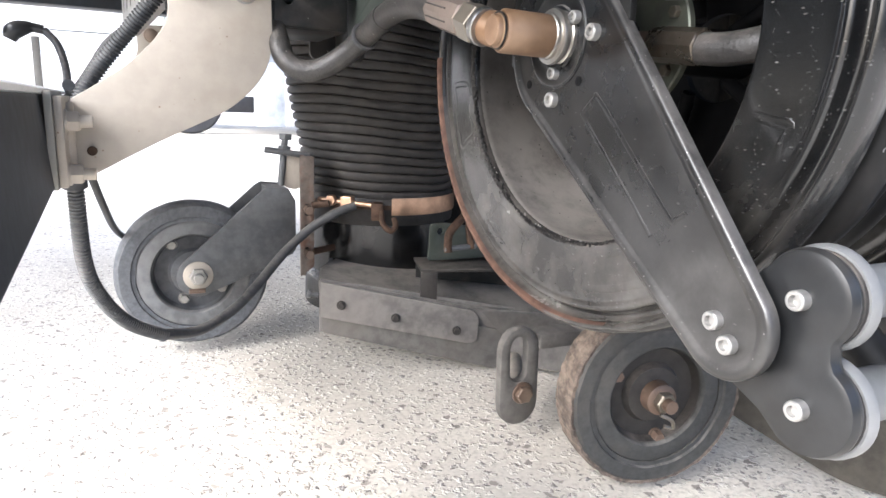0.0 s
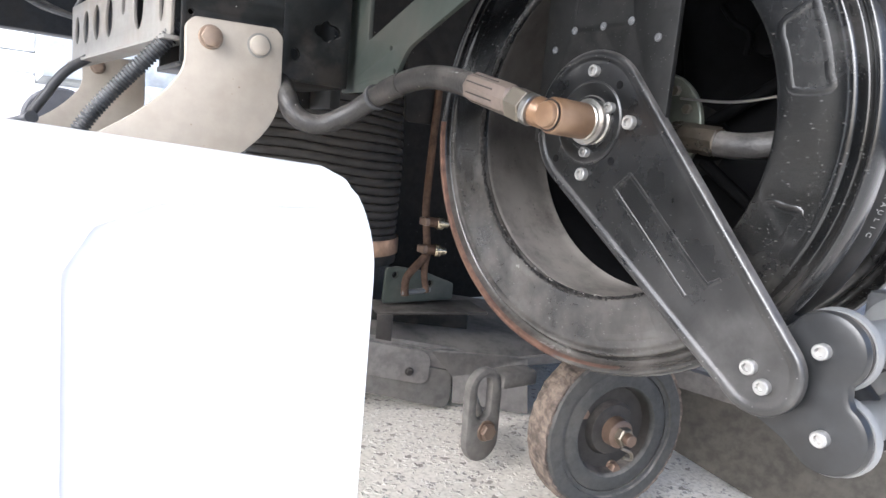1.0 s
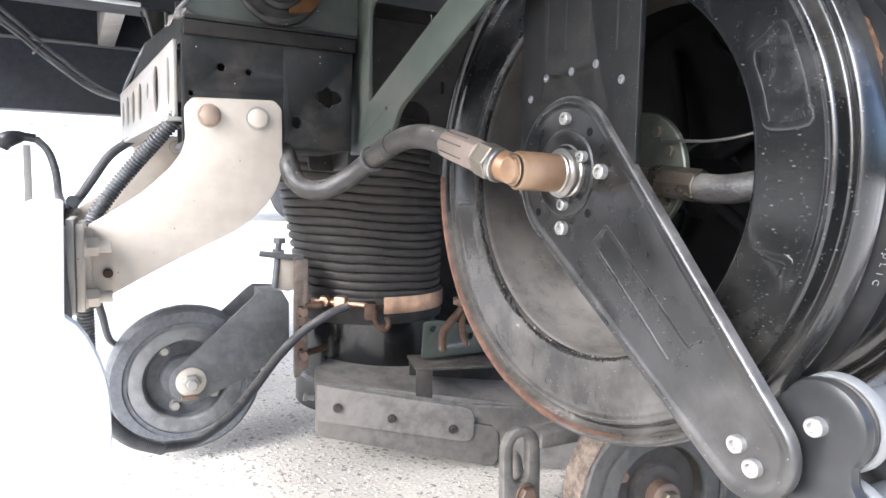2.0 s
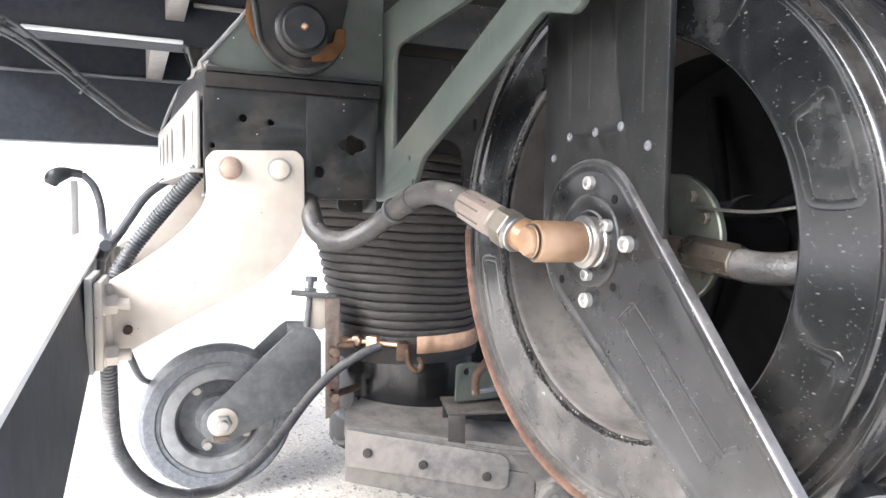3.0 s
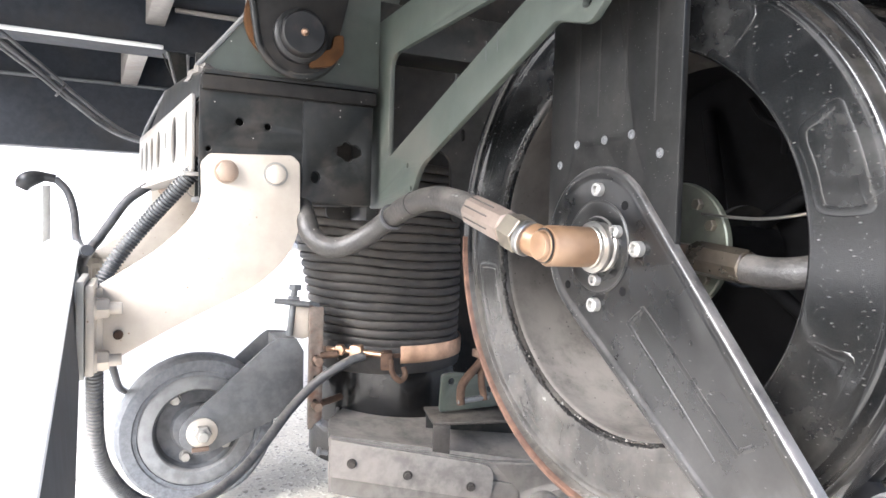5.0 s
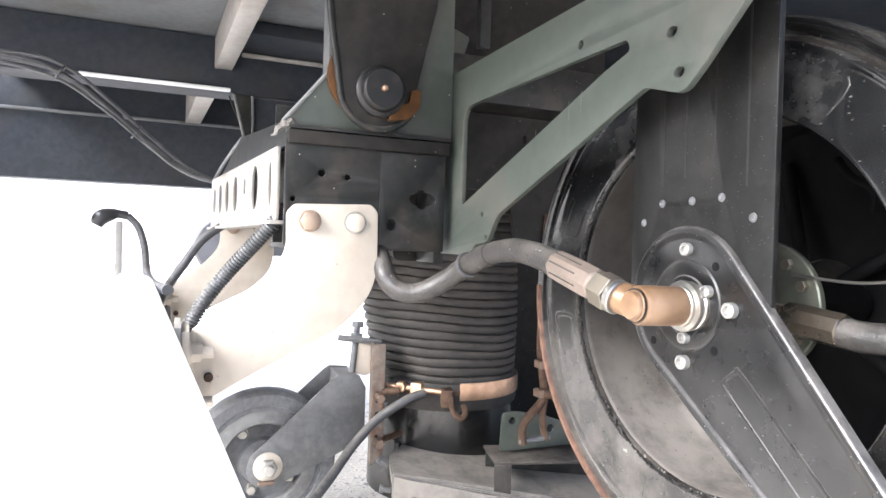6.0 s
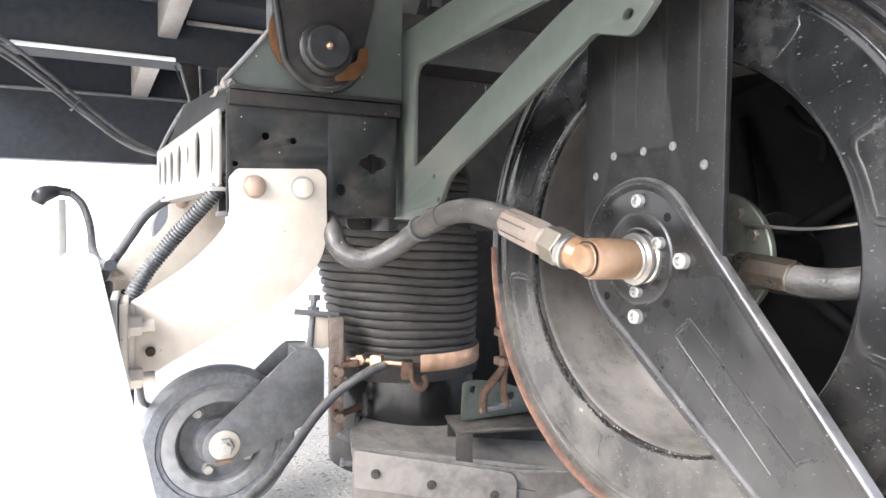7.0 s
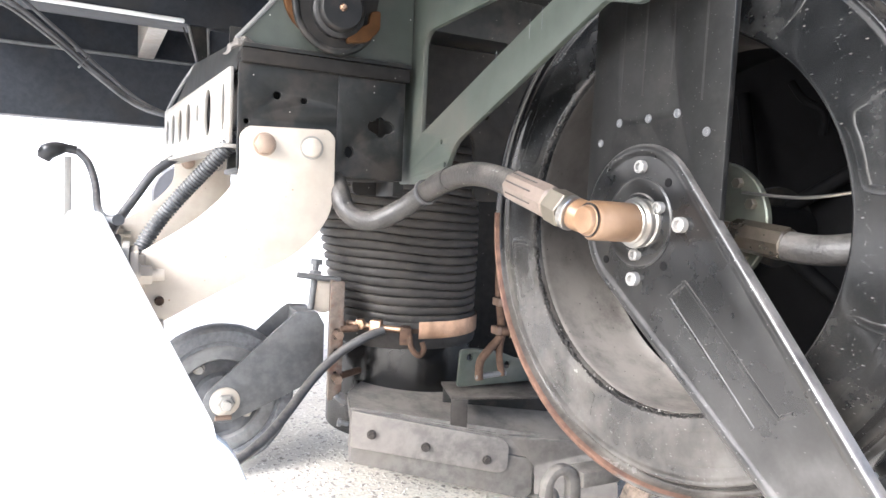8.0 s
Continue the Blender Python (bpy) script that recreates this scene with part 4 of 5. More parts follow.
D = [NF @ Vector(c) for c in ((-0.004, 0.090, 0.004), (0.268, 0.092, 0.004), (0.44, 0.110, 0.004), (0.62, 0.148, -0.02), (0.78, 0.180, -0.30), (0.42, 0.130, -0.42), (0.12, 0.100, -0.42), (-0.002, 0.085, -0.10))]
top = [deck.verts.new(c) for c in D]
bot = [deck.verts.new(c - NW * 0.02) for c in D]
deck.faces.new(top)
deck.faces.new(bot[::-1])
for i in range(len(D)):
    j = (i + 1) % len(D)
    deck.faces.new((top[i], top[j], bot[j], bot[i]))
bmesh.ops.bevel(deck, geom=list(deck.edges), offset=0.003, segments=2, affect="EDGES")
part("deck", deck, M_DECK, nozzle)
side = sheet([(0.0, 0.0), (0.40, 0.0), (0.40, 0.08), (0.0, 0.085)], (), 0.006, Matrix.Translation(NA) @ Matrix.Rotation(math.atan2(0.94, 0.34), 4, "Z") @ Matrix(((1, 0, 0, 0), (0, 0, -1, 0), (0, 1, 0, 0), (0, 0, 0, 1))))
part("side_wall", side, M_DECK, nozzle)
right = bmesh.new()
R = [NF @ Vector(c) for c in ((0.268, 0.088, 0.004), (0.312, 0.050, 0.008), (0.314, 0.004, 0.010), (0.45, 0.02, 0.05), (0.46, 0.110, 0.01))]
f = right.faces.new([right.verts.new(c) for c in R])
bmesh.ops.solidify(right, geom=[f], thickness=0.006)
part("sloped_end", right, M_DECK, nozzle)
part("collar", lathe([(0.118, 0.06), (0.150, 0.06), (0.149, 0.112), (0.146, 0.122), (0.1395, 0.128), (0.1385, 0.228), (0.118, 0.228)], 64, Matrix.Translation((HX, HY, 0)), True), M_GLOSS, nozzle, "glossy black steel collar below the hose")

# bent strap bracket on the nozzle, with its rusty link
strap = thing("strap_bracket", (0.52, 1.0, 0.1), "bent dark steel bracket on the nozzle deck", "bracket")
SM = pose(0.449, 0.995, -0.010, 0, 0, -14)
part("upright", box(-0.014, 0.014, -0.030, -0.026, 0.118, 0.186, 0.001, SM), M_STRAP, strap)
part("shelf", box(-0.014, 0.190, -0.030, 0.060, 0.186, 0.191, 0.001, SM), M_STRAP, strap)
part("back_web", box(-0.010, 0.190, 0.055, 0.060, 0.10, 0.186, 0.001, SM), M_CHASSIS, strap)
part("lug_plate", sheet(fillet([(0.452, 0.187), (0.60, 0.187), (0.60, 0.218), (0.53, 0.243), (0.480, 0.252), (0.455, 0.250)], 0.006), [circle(0.473, 0.237, 0.006), circle(0.547, 0.219, 0.0065)], 0.006, IN_Y, 1.0), M_GREEN, strap)
link = thing("lift_link", (0.51, 0.97, 0.19), "rusty lifting rod with bright clamp nuts and a forked end", "link")
part("rod", tube([(0.512, 0.962, 0.282), (0.508, 0.964, 0.32), (0.504, 0.966, 0.36), (0.506, 0.968, 0.43), (0.514, 0.972, 0.58)], 0.0066), M_RUST, link)
for xx, zz in ((0.505, 0.3365), (0.505, 0.2895)):
    part("clamp", rod((xx - 0.010, 0.954, zz + 0.002), (xx + 0.014, 0.949, zz), 0.0082, 12), M_RUST, link)
    part("jaw", box(xx - 0.013, xx - 0.004, 0.944, 0.966, zz - 0.005, zz + 0.008, 0.002), M_RUST_BROWN, link)
    part("nut", lathe([(0.0105, 0), (0.0112, 0.001), (0.0112, 0.009), (0.0096, 0.0112), (0.0072, 0.0125), (0.0068, 0.019), (0.005, 0.021), (0, 0.0215)], 10, along((xx + 0.012, 0.9485, zz), (xx + 0.04, 0.940, zz - 0.002))[0]), M_NUT, link, "bright yellow-zinc nut")
part("fork_leg", tube([(0.512, 0.959, 0.287), (0.502, 0.957, 0.274), (0.484, 0.954, 0.259), (0.469, 0.952, 0.243), (0.466, 0.951, 0.226), (0.467, 0.950, 0.212)], 0.0068), M_RUST, link)
part("fork_leg", tube([(0.512, 0.959, 0.284), (0.505, 0.955, 0.262), (0.504, 0.952, 0.242), (0.509, 0.950, 0.216)], 0.0058), M_RUST, link)
part("pin", rod((0.460, 0.950, 0.217), (0.516, 0.950, 0.220), 0.0045), M_FORK, link)

# ---- castor wheels ----
def wheel_parts(owner, c, r, mat_tyre, width=0.05, bolts=(), worn=None, mat_hub=None, mat_recess=None):
    """A solid-tyred wheel whose axle runs along y; its face looks towards -y."""
    cx, cy, cz = c
    m = Matrix.Translation(c) @ Matrix.Rotation(radians(90), 4, "X")       # local z -> -y
    w = width / 2
    prof = [(r * 0.74, -w * 0.9), (r * 0.93, -w), (r * 0.985, -w * 0.75), (r, -w * 0.4), (r, w * 0.4), (r * 0.985, w * 0.75), (r * 0.94, w), (r * 0.80, w * 1.02), (r * 0.785, w * 0.90), (r * 0.74, w * 0.9)]
    tyre = lathe(prof, 72, m, True)
    for v in tyre.verts:
        d = noise.noise(v.co * 45) * 0.0012
        n_ = (v.co - Vector(c))
        n_.y = 0
        v.co += n_.normalized() * d
    wheel = part("wheel", lathe([(r * 0.735, -w * 0.8), (r * 0.735, w * 0.82), (r * 0.70, w * 0.92), (r * 0.56, w * 0.90), (r * 0.545, w * 0.82), (r * 0.535, w * 0.70), (r * 0.53, -w * 0.2), (0, -w * 0.2),
                                  ], 56, m), mat_hub or M_HUB, owner, "grey wheel disc")
    # the hollow's shade is put into its darker colour
    part("recess", lathe([(r * 0.528, w * 0.66), (r * 0.50, w * 0.15), (r * 0.34, w * 0.12), (r * 0.30, w * 0.5), (r * 0.18, w * 0.62), (r * 0.16, w * 0.3), (0, w * 0.3)], 48, m), mat_recess or M_RECESS, wheel, "recessed wheel centre, coloured darker for shade")
    part("tyre", tyre, mat_tyre, wheel, "solid black rubber tyre")
    for a, b in bolts:
        q = Vector((cx + a, cy - w * 0.15, cz + b))
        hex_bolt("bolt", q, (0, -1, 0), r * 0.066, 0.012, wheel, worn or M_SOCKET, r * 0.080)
    return wheel


caster = thing("castor_wheel", (0.100, 1.19, 0.0), "solid rubber castor wheel on a dark steel fork", "wheel", "castor wheels")
LC = (0.094, 1.192, 0.147)
wheel_parts(caster, LC, 0.1245, M_TYRE, 0.052, bolts=((-0.034, 0.050), (-0.018, -0.046), (0.045, 0.03), (0.045, -0.03)))
arc = [(0.098 + 0.034 * math.cos(a), 0.147 + 0.034 * math.sin(a)) for a in [radians(v) for v in range(135, 301, 15)]]
fork_out = arc + [(0.150, 0.131), (0.256, 0.178), (0.262, 0.186), (0.262, 0.272), (0.250, 0.294), (0.216, 0.297), (0.205, 0.290)]
part("fork_plate", sheet(fork_out, (), 0.006, IN_Y, 1.150, 0.001), M_FORK, caster)
part("fork_plate", sheet(fork_out, (), 0.006, IN_Y, 1.238, 0.001), M_FORK, caster)
part("fork_bridge", sheet([(0.217, 0.180), (0.262, 0.184), (0.262, 0.273), (0.250, 0.293), (0.217, 0.293)], (), 0.080, IN_Y, 1.194, 0.001), M_FORK, caster)
part("axle_washer", lathe([(0, 0), (0.024, 0), (0.024, 0.003), (0.022, 0.004), (0, 0.004)], 28, along((0.098, 1.1465, 0.150), (0.098, 1.0, 0.150))[0]), M_CREAM, caster, "pale axle washer")
hex_bolt("axle_nut", (0.098, 1.1425, 0.150), (0, -1, 0), 0.0145, 0.012, caster, M_SLOT)
part("axle_end", rod((0.098, 1.131, 0.150), (0.098, 1.119, 0.150), 0.008), M_SLOT, caster)
part("split_pin", rod((0.082, 1.139, 0.125), (0.108, 1.139, 0.125), 0.004), M_RUST_BROWN, caster)

adjuster = thing("height_adjuster", (0.275, 1.16, 0.14), "rusty slotted angle with a screw height adjuster", "bracket")
part("slotted_angle", sheet(fillet([(1.125, 0.142), (1.150, 0.142), (1.150, 0.352), (1.125, 0.352)], 0.003), [fillet([(1.134, z), (1.141, z), (1.141, z + 0.022), (1.134, z + 0.022)], 0.003) for z in (0.165, 0.20, 0.235)], 0.005, IN_X, 0.272), M_RUSTY_PLATE, adjuster)
part("front_leg", sheet(fillet([(0.264, 0.142), (0.288, 0.160), (0.288, 0.352), (0.264, 0.352)], 0.003), [fillet([(0.272, z), (0.279, z), (0.279, z + 0.02), (0.272, z + 0.02)], 0.003) for z in (0.175, 0.215, 0.25)], 0.004, IN_Y, 1.121), M_RUSTY_PLATE, adjuster, "rust-stained slotted leg")
# added dark sheet, so that the slots look shaded inside
part("backing", sheet(fillet([(0.266, 0.150), (0.286, 0.164), (0.286, 0.345), (0.266, 0.345)], 0.002), (), 0.0015, IN_Y, 1.1245), M_CHASSIS, adjuster, "dark sheet added for the shade in the slots")
part("side_sheet", sheet(fillet([(0.244, 0.296), (0.264, 0.290), (0.284, 0.300), (0.290, 0.354), (0.262, 0.356), (0.246, 0.345)], 0.006), (), 0.004, IN_Y, 1.16), M_CREAM, adjuster, "pale sheet behind the screw")
part("screw", rod((0.238, 1.155, 0.298), (0.249, 1.165, 0.384), 0.0058), M_FORK, adjuster)
part("nut", rod((0.246, 1.162, 0.352), (0.2475, 1.163, 0.366), 0.011, 6), M_FORK, adjuster)
part("screw_head", rod((0.249, 1.165, 0.376), (0.2495, 1.1655, 0.386), 0.012, 6), M_FORK, adjuster)
part("cross_bar", rod((0.212, 1.155, 0.360), (0.288, 1.150, 0.350), 0.0055), M_FORK, adjuster)
part("lock_bolt", rod((0.276, 1.118, 0.262), (0.276, 1.098, 0.262), 0.008, 6), M_RUST_BROWN, adjuster)
part("lock_bolt", rod((0.276, 1.118, 0.185), (0.276, 1.098, 0.185), 0.008, 6), M_RUST_BROWN, adjuster)
part("tie_rod", rod((0.284, 1.12, 0.268), (0.312, 1.11, 0.272), 0.006), M_RUST, adjuster)
part("tie_rod", rod((0.284, 1.12, 0.186), (0.33, 1.15, 0.186), 0.006), M_RUST, adjuster)

caster_2 = thing("castor_wheel", (0.559, 0.572, 0.0), "worn solid rubber castor wheel beside the nozzle end", "wheel", "castor wheels")
RC = (0.559, 0.572, 0.121)
wheel_parts(caster_2, RC, 0.110, M_TYRE_OLD, 0.044, bolts=((-0.050, 0.026), (0.012, -0.056)), worn=M_RUST_BROWN, mat_hub=M_TYRE_OLD, mat_recess=M_RIBHOSE)
bx, by, bz = RC
part("hub_boss", lathe([(0.026, 0), (0.026, 0.005), (0.020, 0.010), (0.0185, 0.027), (0.016, 0.029), (0, 0.029)], 28, along((bx, by, bz), (bx, 0.0, bz))[0]), M_RUST_BROWN, caster_2, "brown tarnished hub boss")
hex_bolt("axle_nut", (bx, by - 0.027, bz), (0, -1, 0), 0.0125, 0.012, caster_2, M_ZINC_Y)
part("axle_end", rod((bx, by - 0.038, bz), (bx, by - 0.048, bz), 0.0080), M_RUST_BROWN, caster_2)
part("split_pin", tube([(bx - 0.010, by - 0.042, bz - 0.010), (bx + 0.002, by - 0.046, bz - 0.016), (bx + 0.006, by - 0.044, bz - 0.026), (bx - 0.004, by - 0.042, bz - 0.024)], 0.0022, 8), M_ZINC_Y, caster_2)
# caked dirt on the tread only
crust = lathe([(0.1092, -0.0200), (0.1112, -0.016), (0.1118, -0.006), (0.1118, 0.006), (0.1112, 0.016), (0.1092, 0.0200), (0.1040, 0.0185), (0.1040, -0.0185)], 160, Matrix.Translation(RC) @ Matrix.Rotation(radians(-90), 4, "X"), True)
for v in crust.verts:
    v.co += Vector((noise.noise(v.co * 140), noise.noise(v.co * 150 + Vector((3, 1, 7))), noise.noise(v.co * 145 + Vector((9, 4, 2))))) * 0.0022
part("dirt_crust", crust, M_CRUST, caster_2, "caked brown dirt on the tyre's tread", 0)
caster_2.rotation_euler = (0, 0, radians(-10))      # swivelled on its own upright axis

lug = thing("slotted_lug", (0.47, 0.74, 0.05), "dusty slotted steel lug with a rusty bolt", "lug")
lug_out = [(0.468 + 0.030 * math.cos(a), 0.128 + 0.034 * math.sin(a)) for a in [radians(v) for v in range(0, 181, 20)]] + [(0.470 + 0.030 * math.cos(a), 0.054 + 0.032 * math.sin(a)) for a in [radians(v) for v in range(180, 361, 20)]]
lug_hole = [(0.466 + 0.012 * math.cos(a), 0.134 + 0.014 * math.sin(a)) for a in [radians(v) for v in range(0, 181, 30)]] + [(0.467 + 0.012 * math.cos(a), 0.098 + 0.012 * math.sin(a)) for a in [radians(v) for v in range(180, 361, 30)]]
part("plate", sheet(lug_out, [lug_hole], 0.016, IN_Y, 0.722, 0.005), M_SKIRT, lug)
part("stem", box(0.495, 0.56, 0.71, 0.745, 0.128, 0.150, 0.004), M_SKIRT, lug)
hex_bolt("bolt", (0.474, 0.714, 0.069), (0, -1, 0), 0.0125, 0.010, lug, M_RUST_BROWN, 0.0155)
part("spacer", rod((0.474, 0.73, 0.069), (0.51, 0.80, 0.08), 0.012), M_NOZZLE, lug)
trail = thing("side_skirt", (0.78, 0.5, 0.0), "dusty grey rubber side skirt of the nozzle", "skirt")
TS = Matrix.Translation((0.715, 0.615, 0)) @ Matrix.Rotation(math.atan2(-0.145, 0.085), 4, "Z") @ Matrix(((1, 0, 0, 0), (0, 0, -1, 0), (0, 1, 0, 0), (0, 0, 0, 1)))
part("rubber", sheet(fillet([(-0.03, 0.085), (0.02, 0.055), (0.16, 0.004), (0.42, 0.004), (0.42, 0.13), (0.0, 0.17)], [0.01, 0.03, 0.03, 0.002, 0.002, 0.01]), (), 0.012, TS, bev=0.003), M_SIDE, trail)
part("top_strip", sheet([(0.0, 0.15), (0.42, 0.11), (0.42, 0.14), (0.0, 0.18)], (), 0.02, TS, bev=0.002), M_NOZZLE, trail)

# ---- hose reel ----
AY, AZ = 0.4205, 0.487
reel = thing("hose_reel", (0.38, AY, 0.28), "glossy black steel hydraulic hose reel with wound hose", "hose reel")
REEL_AT, REEL_TURN = Vector((0.3270, 0.4365, AZ)), radians(4.7)
TILT_REEL = Matrix.Translation(REEL_AT) @ Matrix.Rotation(REEL_TURN, 4, "Z") @ Matrix.Rotation(radians(90), 4, "Y")   # local z along +x


def curve_profile(points, thick, steps=3):
    """A pressed sheet's closed section: a smooth line through (radius, height) and its back, thick away."""
    face = [(p.x, p.y) for p in spline([(r, h, 0) for r, h in points], steps)]
    return face + [(r, h + thick) for r, h in face[::-1]]


# from the bore out: rolled lip, flat web, ridge, deep groove, outer bead rolled back
flange_prof = curve_profile([(0.1450, 0.0060), (0.1448, 0.0005), (0.1462, -0.0030), (0.1490, -0.0040), (0.1600, -0.0040), (0.1720, -0.0040), (0.1830, -0.0040), (0.1880, -0.0043),
                             (0.1906, -0.0052), (0.1930, -0.0056), (0.1950, -0.0045), (0.1966, -0.0008), (0.1990, 0.0020), (0.2020, 0.0008), (0.2042, -0.0040), (0.2066, -0.0066),
                             (0.2094, -0.0056), (0.2114, -0.0010), (0.2120, 0.0055), (0.2115, 0.0110)], 0.0022)
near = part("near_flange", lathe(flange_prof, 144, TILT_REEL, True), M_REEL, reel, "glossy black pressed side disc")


def ring_point(a, r, h):
    return TILT_REEL @ Vector((r * math.cos(a), r * math.sin(a), h))


for k in range(8):
    a0 = radians(-108.5 + 45 * k)
    d1, d2 = radians(9.6), radians(8.8)
    loop = [ring_point(a0 - d1 + i * d1 / 6 * 2, 0.1790, -0.0040) for i in range(7)]
    loop += [ring_point(a0 + d2, 0.1580, -0.0040)]
    loop += [ring_point(a0 + d2 - i * d2 / 6 * 2, 0.1545, -0.0040) for i in range(1, 6)]
    loop += [ring_point(a0 - d2, 0.1580, -0.0040)]
    rib = tube([loop[0].lerp(loop[-1], 0.5)] + loop + [loop[0].lerp(loop[-1], 0.5)], 0.0030, 10, smooth_steps=4)
    rib.transform(TILT_REEL @ Matrix.Translation((0, 0, -0.0040)) @ Matrix.Diagonal((1, 1, 0.06, 1)) @ Matrix.Translation((0, 0, 0.0040)) @ TILT_REEL.inverted())
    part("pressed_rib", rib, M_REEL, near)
rust = lathe([(0.2121, 0.0100), (0.2129, 0.0050), (0.2122, -0.0018), (0.2106, -0.0064), (0.2082, -0.0079), (0.2062, -0.0076), (0.2043, -0.0050), (0.2043, -0.001)], 144, None, True)
dele = [v for v in rust.verts if not (radians(-70) < math.atan2(v.co.x * 1.0, -v.co.y) < radians(400)) or not (v.co.y > -0.06 and v.co.x > -0.06)]
bmesh.ops.delete(rust, geom=dele, context="VERTS")
for v in rust.verts:      # the bare edge thins out towards the foot of the disc
    sink = max(0.0, min(1.0, (0.09 - v.co.y) / 0.14))
    v.co.x, v.co.y, v.co.z = v.co.x * (1 - 0.005 * sink), v.co.y * (1 - 0.005 * sink), v.co.z + 0.0022 * sink
rust.transform(TILT_REEL)
part("rusty_edge", rust, M_RUSTRIM, near, "rust-red bare edge of the disc")
part("drum", lathe([(0.1448, 0.0030), (0.1445, 0.0055), (0.1450, 0.0090), (0.1466, 0.0180), (0.1480, 0.0400), (0.1490, 0.0800), (0.1482, 0.0890), (0.1460, 0.0930), (0.1478, 0.0960), (0.1505, 0.0930), (0.1510, 0.0400), (0.1490, 0.0140), (0.1462, 0.0030)], 120, TILT_REEL, True), M_DRUM, reel, "dusty inside of the drum")
grime = tube([TILT_REEL @ Vector((-0.1466 * math.sin(radians(a)), -0.1466 * math.cos(radians(a)), -0.0026)) for a in range(140, 301, 2)],
             lambda t: 0.0013 + 0.0014 * max(0.0, 0.5 + noise.noise(Vector((t * 14, 3.1, 0.4)))) * math.sin(math.pi * t), 8)
for v in grime.verts:
    v.co += Vector((noise.noise(v.co * 420), noise.noise(v.co * 400 + Vector((5, 1, 2))), noise.noise(v.co * 430 + Vector((1, 8, 3))))) * 0.0016
part("lip_grime", grime, M_HANGER, reel, "dark ragged grime along the bore's lip", 0)
random.seed(17)
for k in range(14):
    a, size = radians(random.uniform(222, 287)), random.uniform(0.0003, 0.0011)
    crumb = bmesh.new()
    bmesh.ops.create_icosphere(crumb, subdivisions=2, radius=size)
    for v in crumb.verts:
        v.co *= 1 + 0.5 * noise.noise(v.co * 900 + Vector((k, 0, 0)))
    crumb.transform(TILT_REEL @ Matrix.Translation((-0.1452 * math.sin(a), -0.1452 * math.cos(a), -0.0015)) @ Matrix.Diagonal((1.6, 1, 0.8, 1)))
    part("dirt_crumb", crumb, M_DECK, reel, "caked crumb of dirt on the bore's lip")
far_prof = [(r, 0.166 - h) for r, h in flange_prof]
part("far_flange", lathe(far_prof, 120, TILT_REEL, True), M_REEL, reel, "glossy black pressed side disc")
# back and inner parts coloured near-black for the shade deep in the drum
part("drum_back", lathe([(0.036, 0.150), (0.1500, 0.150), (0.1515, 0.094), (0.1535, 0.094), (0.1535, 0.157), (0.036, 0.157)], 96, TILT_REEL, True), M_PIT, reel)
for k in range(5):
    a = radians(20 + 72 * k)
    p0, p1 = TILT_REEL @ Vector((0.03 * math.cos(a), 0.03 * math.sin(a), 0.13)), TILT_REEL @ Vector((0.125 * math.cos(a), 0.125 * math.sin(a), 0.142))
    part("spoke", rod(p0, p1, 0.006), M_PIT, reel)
for rr, n_wraps, off in ((0.1650, 6, 0.0), (0.1870, 4, 0.012)):
    for k in range(n_wraps):
        zc = 0.0215 + off + k * 0.0245
        part("hose_wrap", lathe([(rr + 0.0118 * math.cos(b), zc + 0.0118 * math.sin(b)) for b in [2 * math.pi * i / 12 for i in range(12)]], 96, TILT_REEL, True), M_WOUND, reel)
def wrap_point(a, r, h):
    """A point of the wound hose at angle a above the reel's viewer-side middle."""
    return TILT_REEL @ Vector((-r * math.sin(radians(a)), -r * math.cos(radians(a)), h))


loose = [wrap_point(a, r, h) for a, r, h in ((75, 0.1790, 0.056), (58, 0.1830, 0.050), (42, 0.1890, 0.044), (30, 0.1965, 0.040), (20, 0.2020, 0.038), (8, 0.203, 0.038), (-4, 0.203, 0.038),
                                             (-16, 0.203, 0.038), (-28, 0.203, 0.039), (-40, 0.2025, 0.042))]
loose_wrap = part("loose_wrap", tube(loose + [(0.372, 0.245, 0.335), (0.380, 0.225, 0.312), (0.384, 0.205, 0.290)], 0.0118, 16), M_WOUND, reel, "outermost turn of hose running down to the rollers")
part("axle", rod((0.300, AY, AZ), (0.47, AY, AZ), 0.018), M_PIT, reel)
hub_disc = part("hub_disc", lathe([(0, 0), (0.0455, 0), (0.0465, 0.001), (0.0465, 0.005), (0, 0.005)], 48, along((0.352, 0.405, 0.4885), (0.6, 0.405, 0.4885))[0]), M_HUBDISC, reel, "olive zinc-plated hub disc")
for a in (35, 65, 125, 155, 215, 245, 305, 335):
    hex_bolt("hub_bolt", (0.352, 0.405 - 0.037 * math.sin(radians(a)), 0.4885 + 0.037 * math.cos(radians(a))), (-1, 0, 0), 0.0042, 0.004, hub_disc, M_ZINC_Y)
outlet = part("outlet_hose", tube([(0.339, 0.336, 0.478), (0.341, 0.318, 0.4765), (0.345, 0.300, 0.478), (0.356, 0.284, 0.483), (0.374, 0.272, 0.490)], 0.0098), M_HOSE, reel, "black outlet hose inside the drum")
part("crimp_ferrule", rod((0.3375, 0.372, 0.483), (0.3392, 0.332, 0.4785), 0.0112, 8), M_FERRULE, outlet, "dark faceted yellow-zinc ferrule")
part("adapter", rod((0.337, 0.405, 0.486), (0.3376, 0.370, 0.4832), 0.0085, 6), M_RUST_BROWN, outlet)
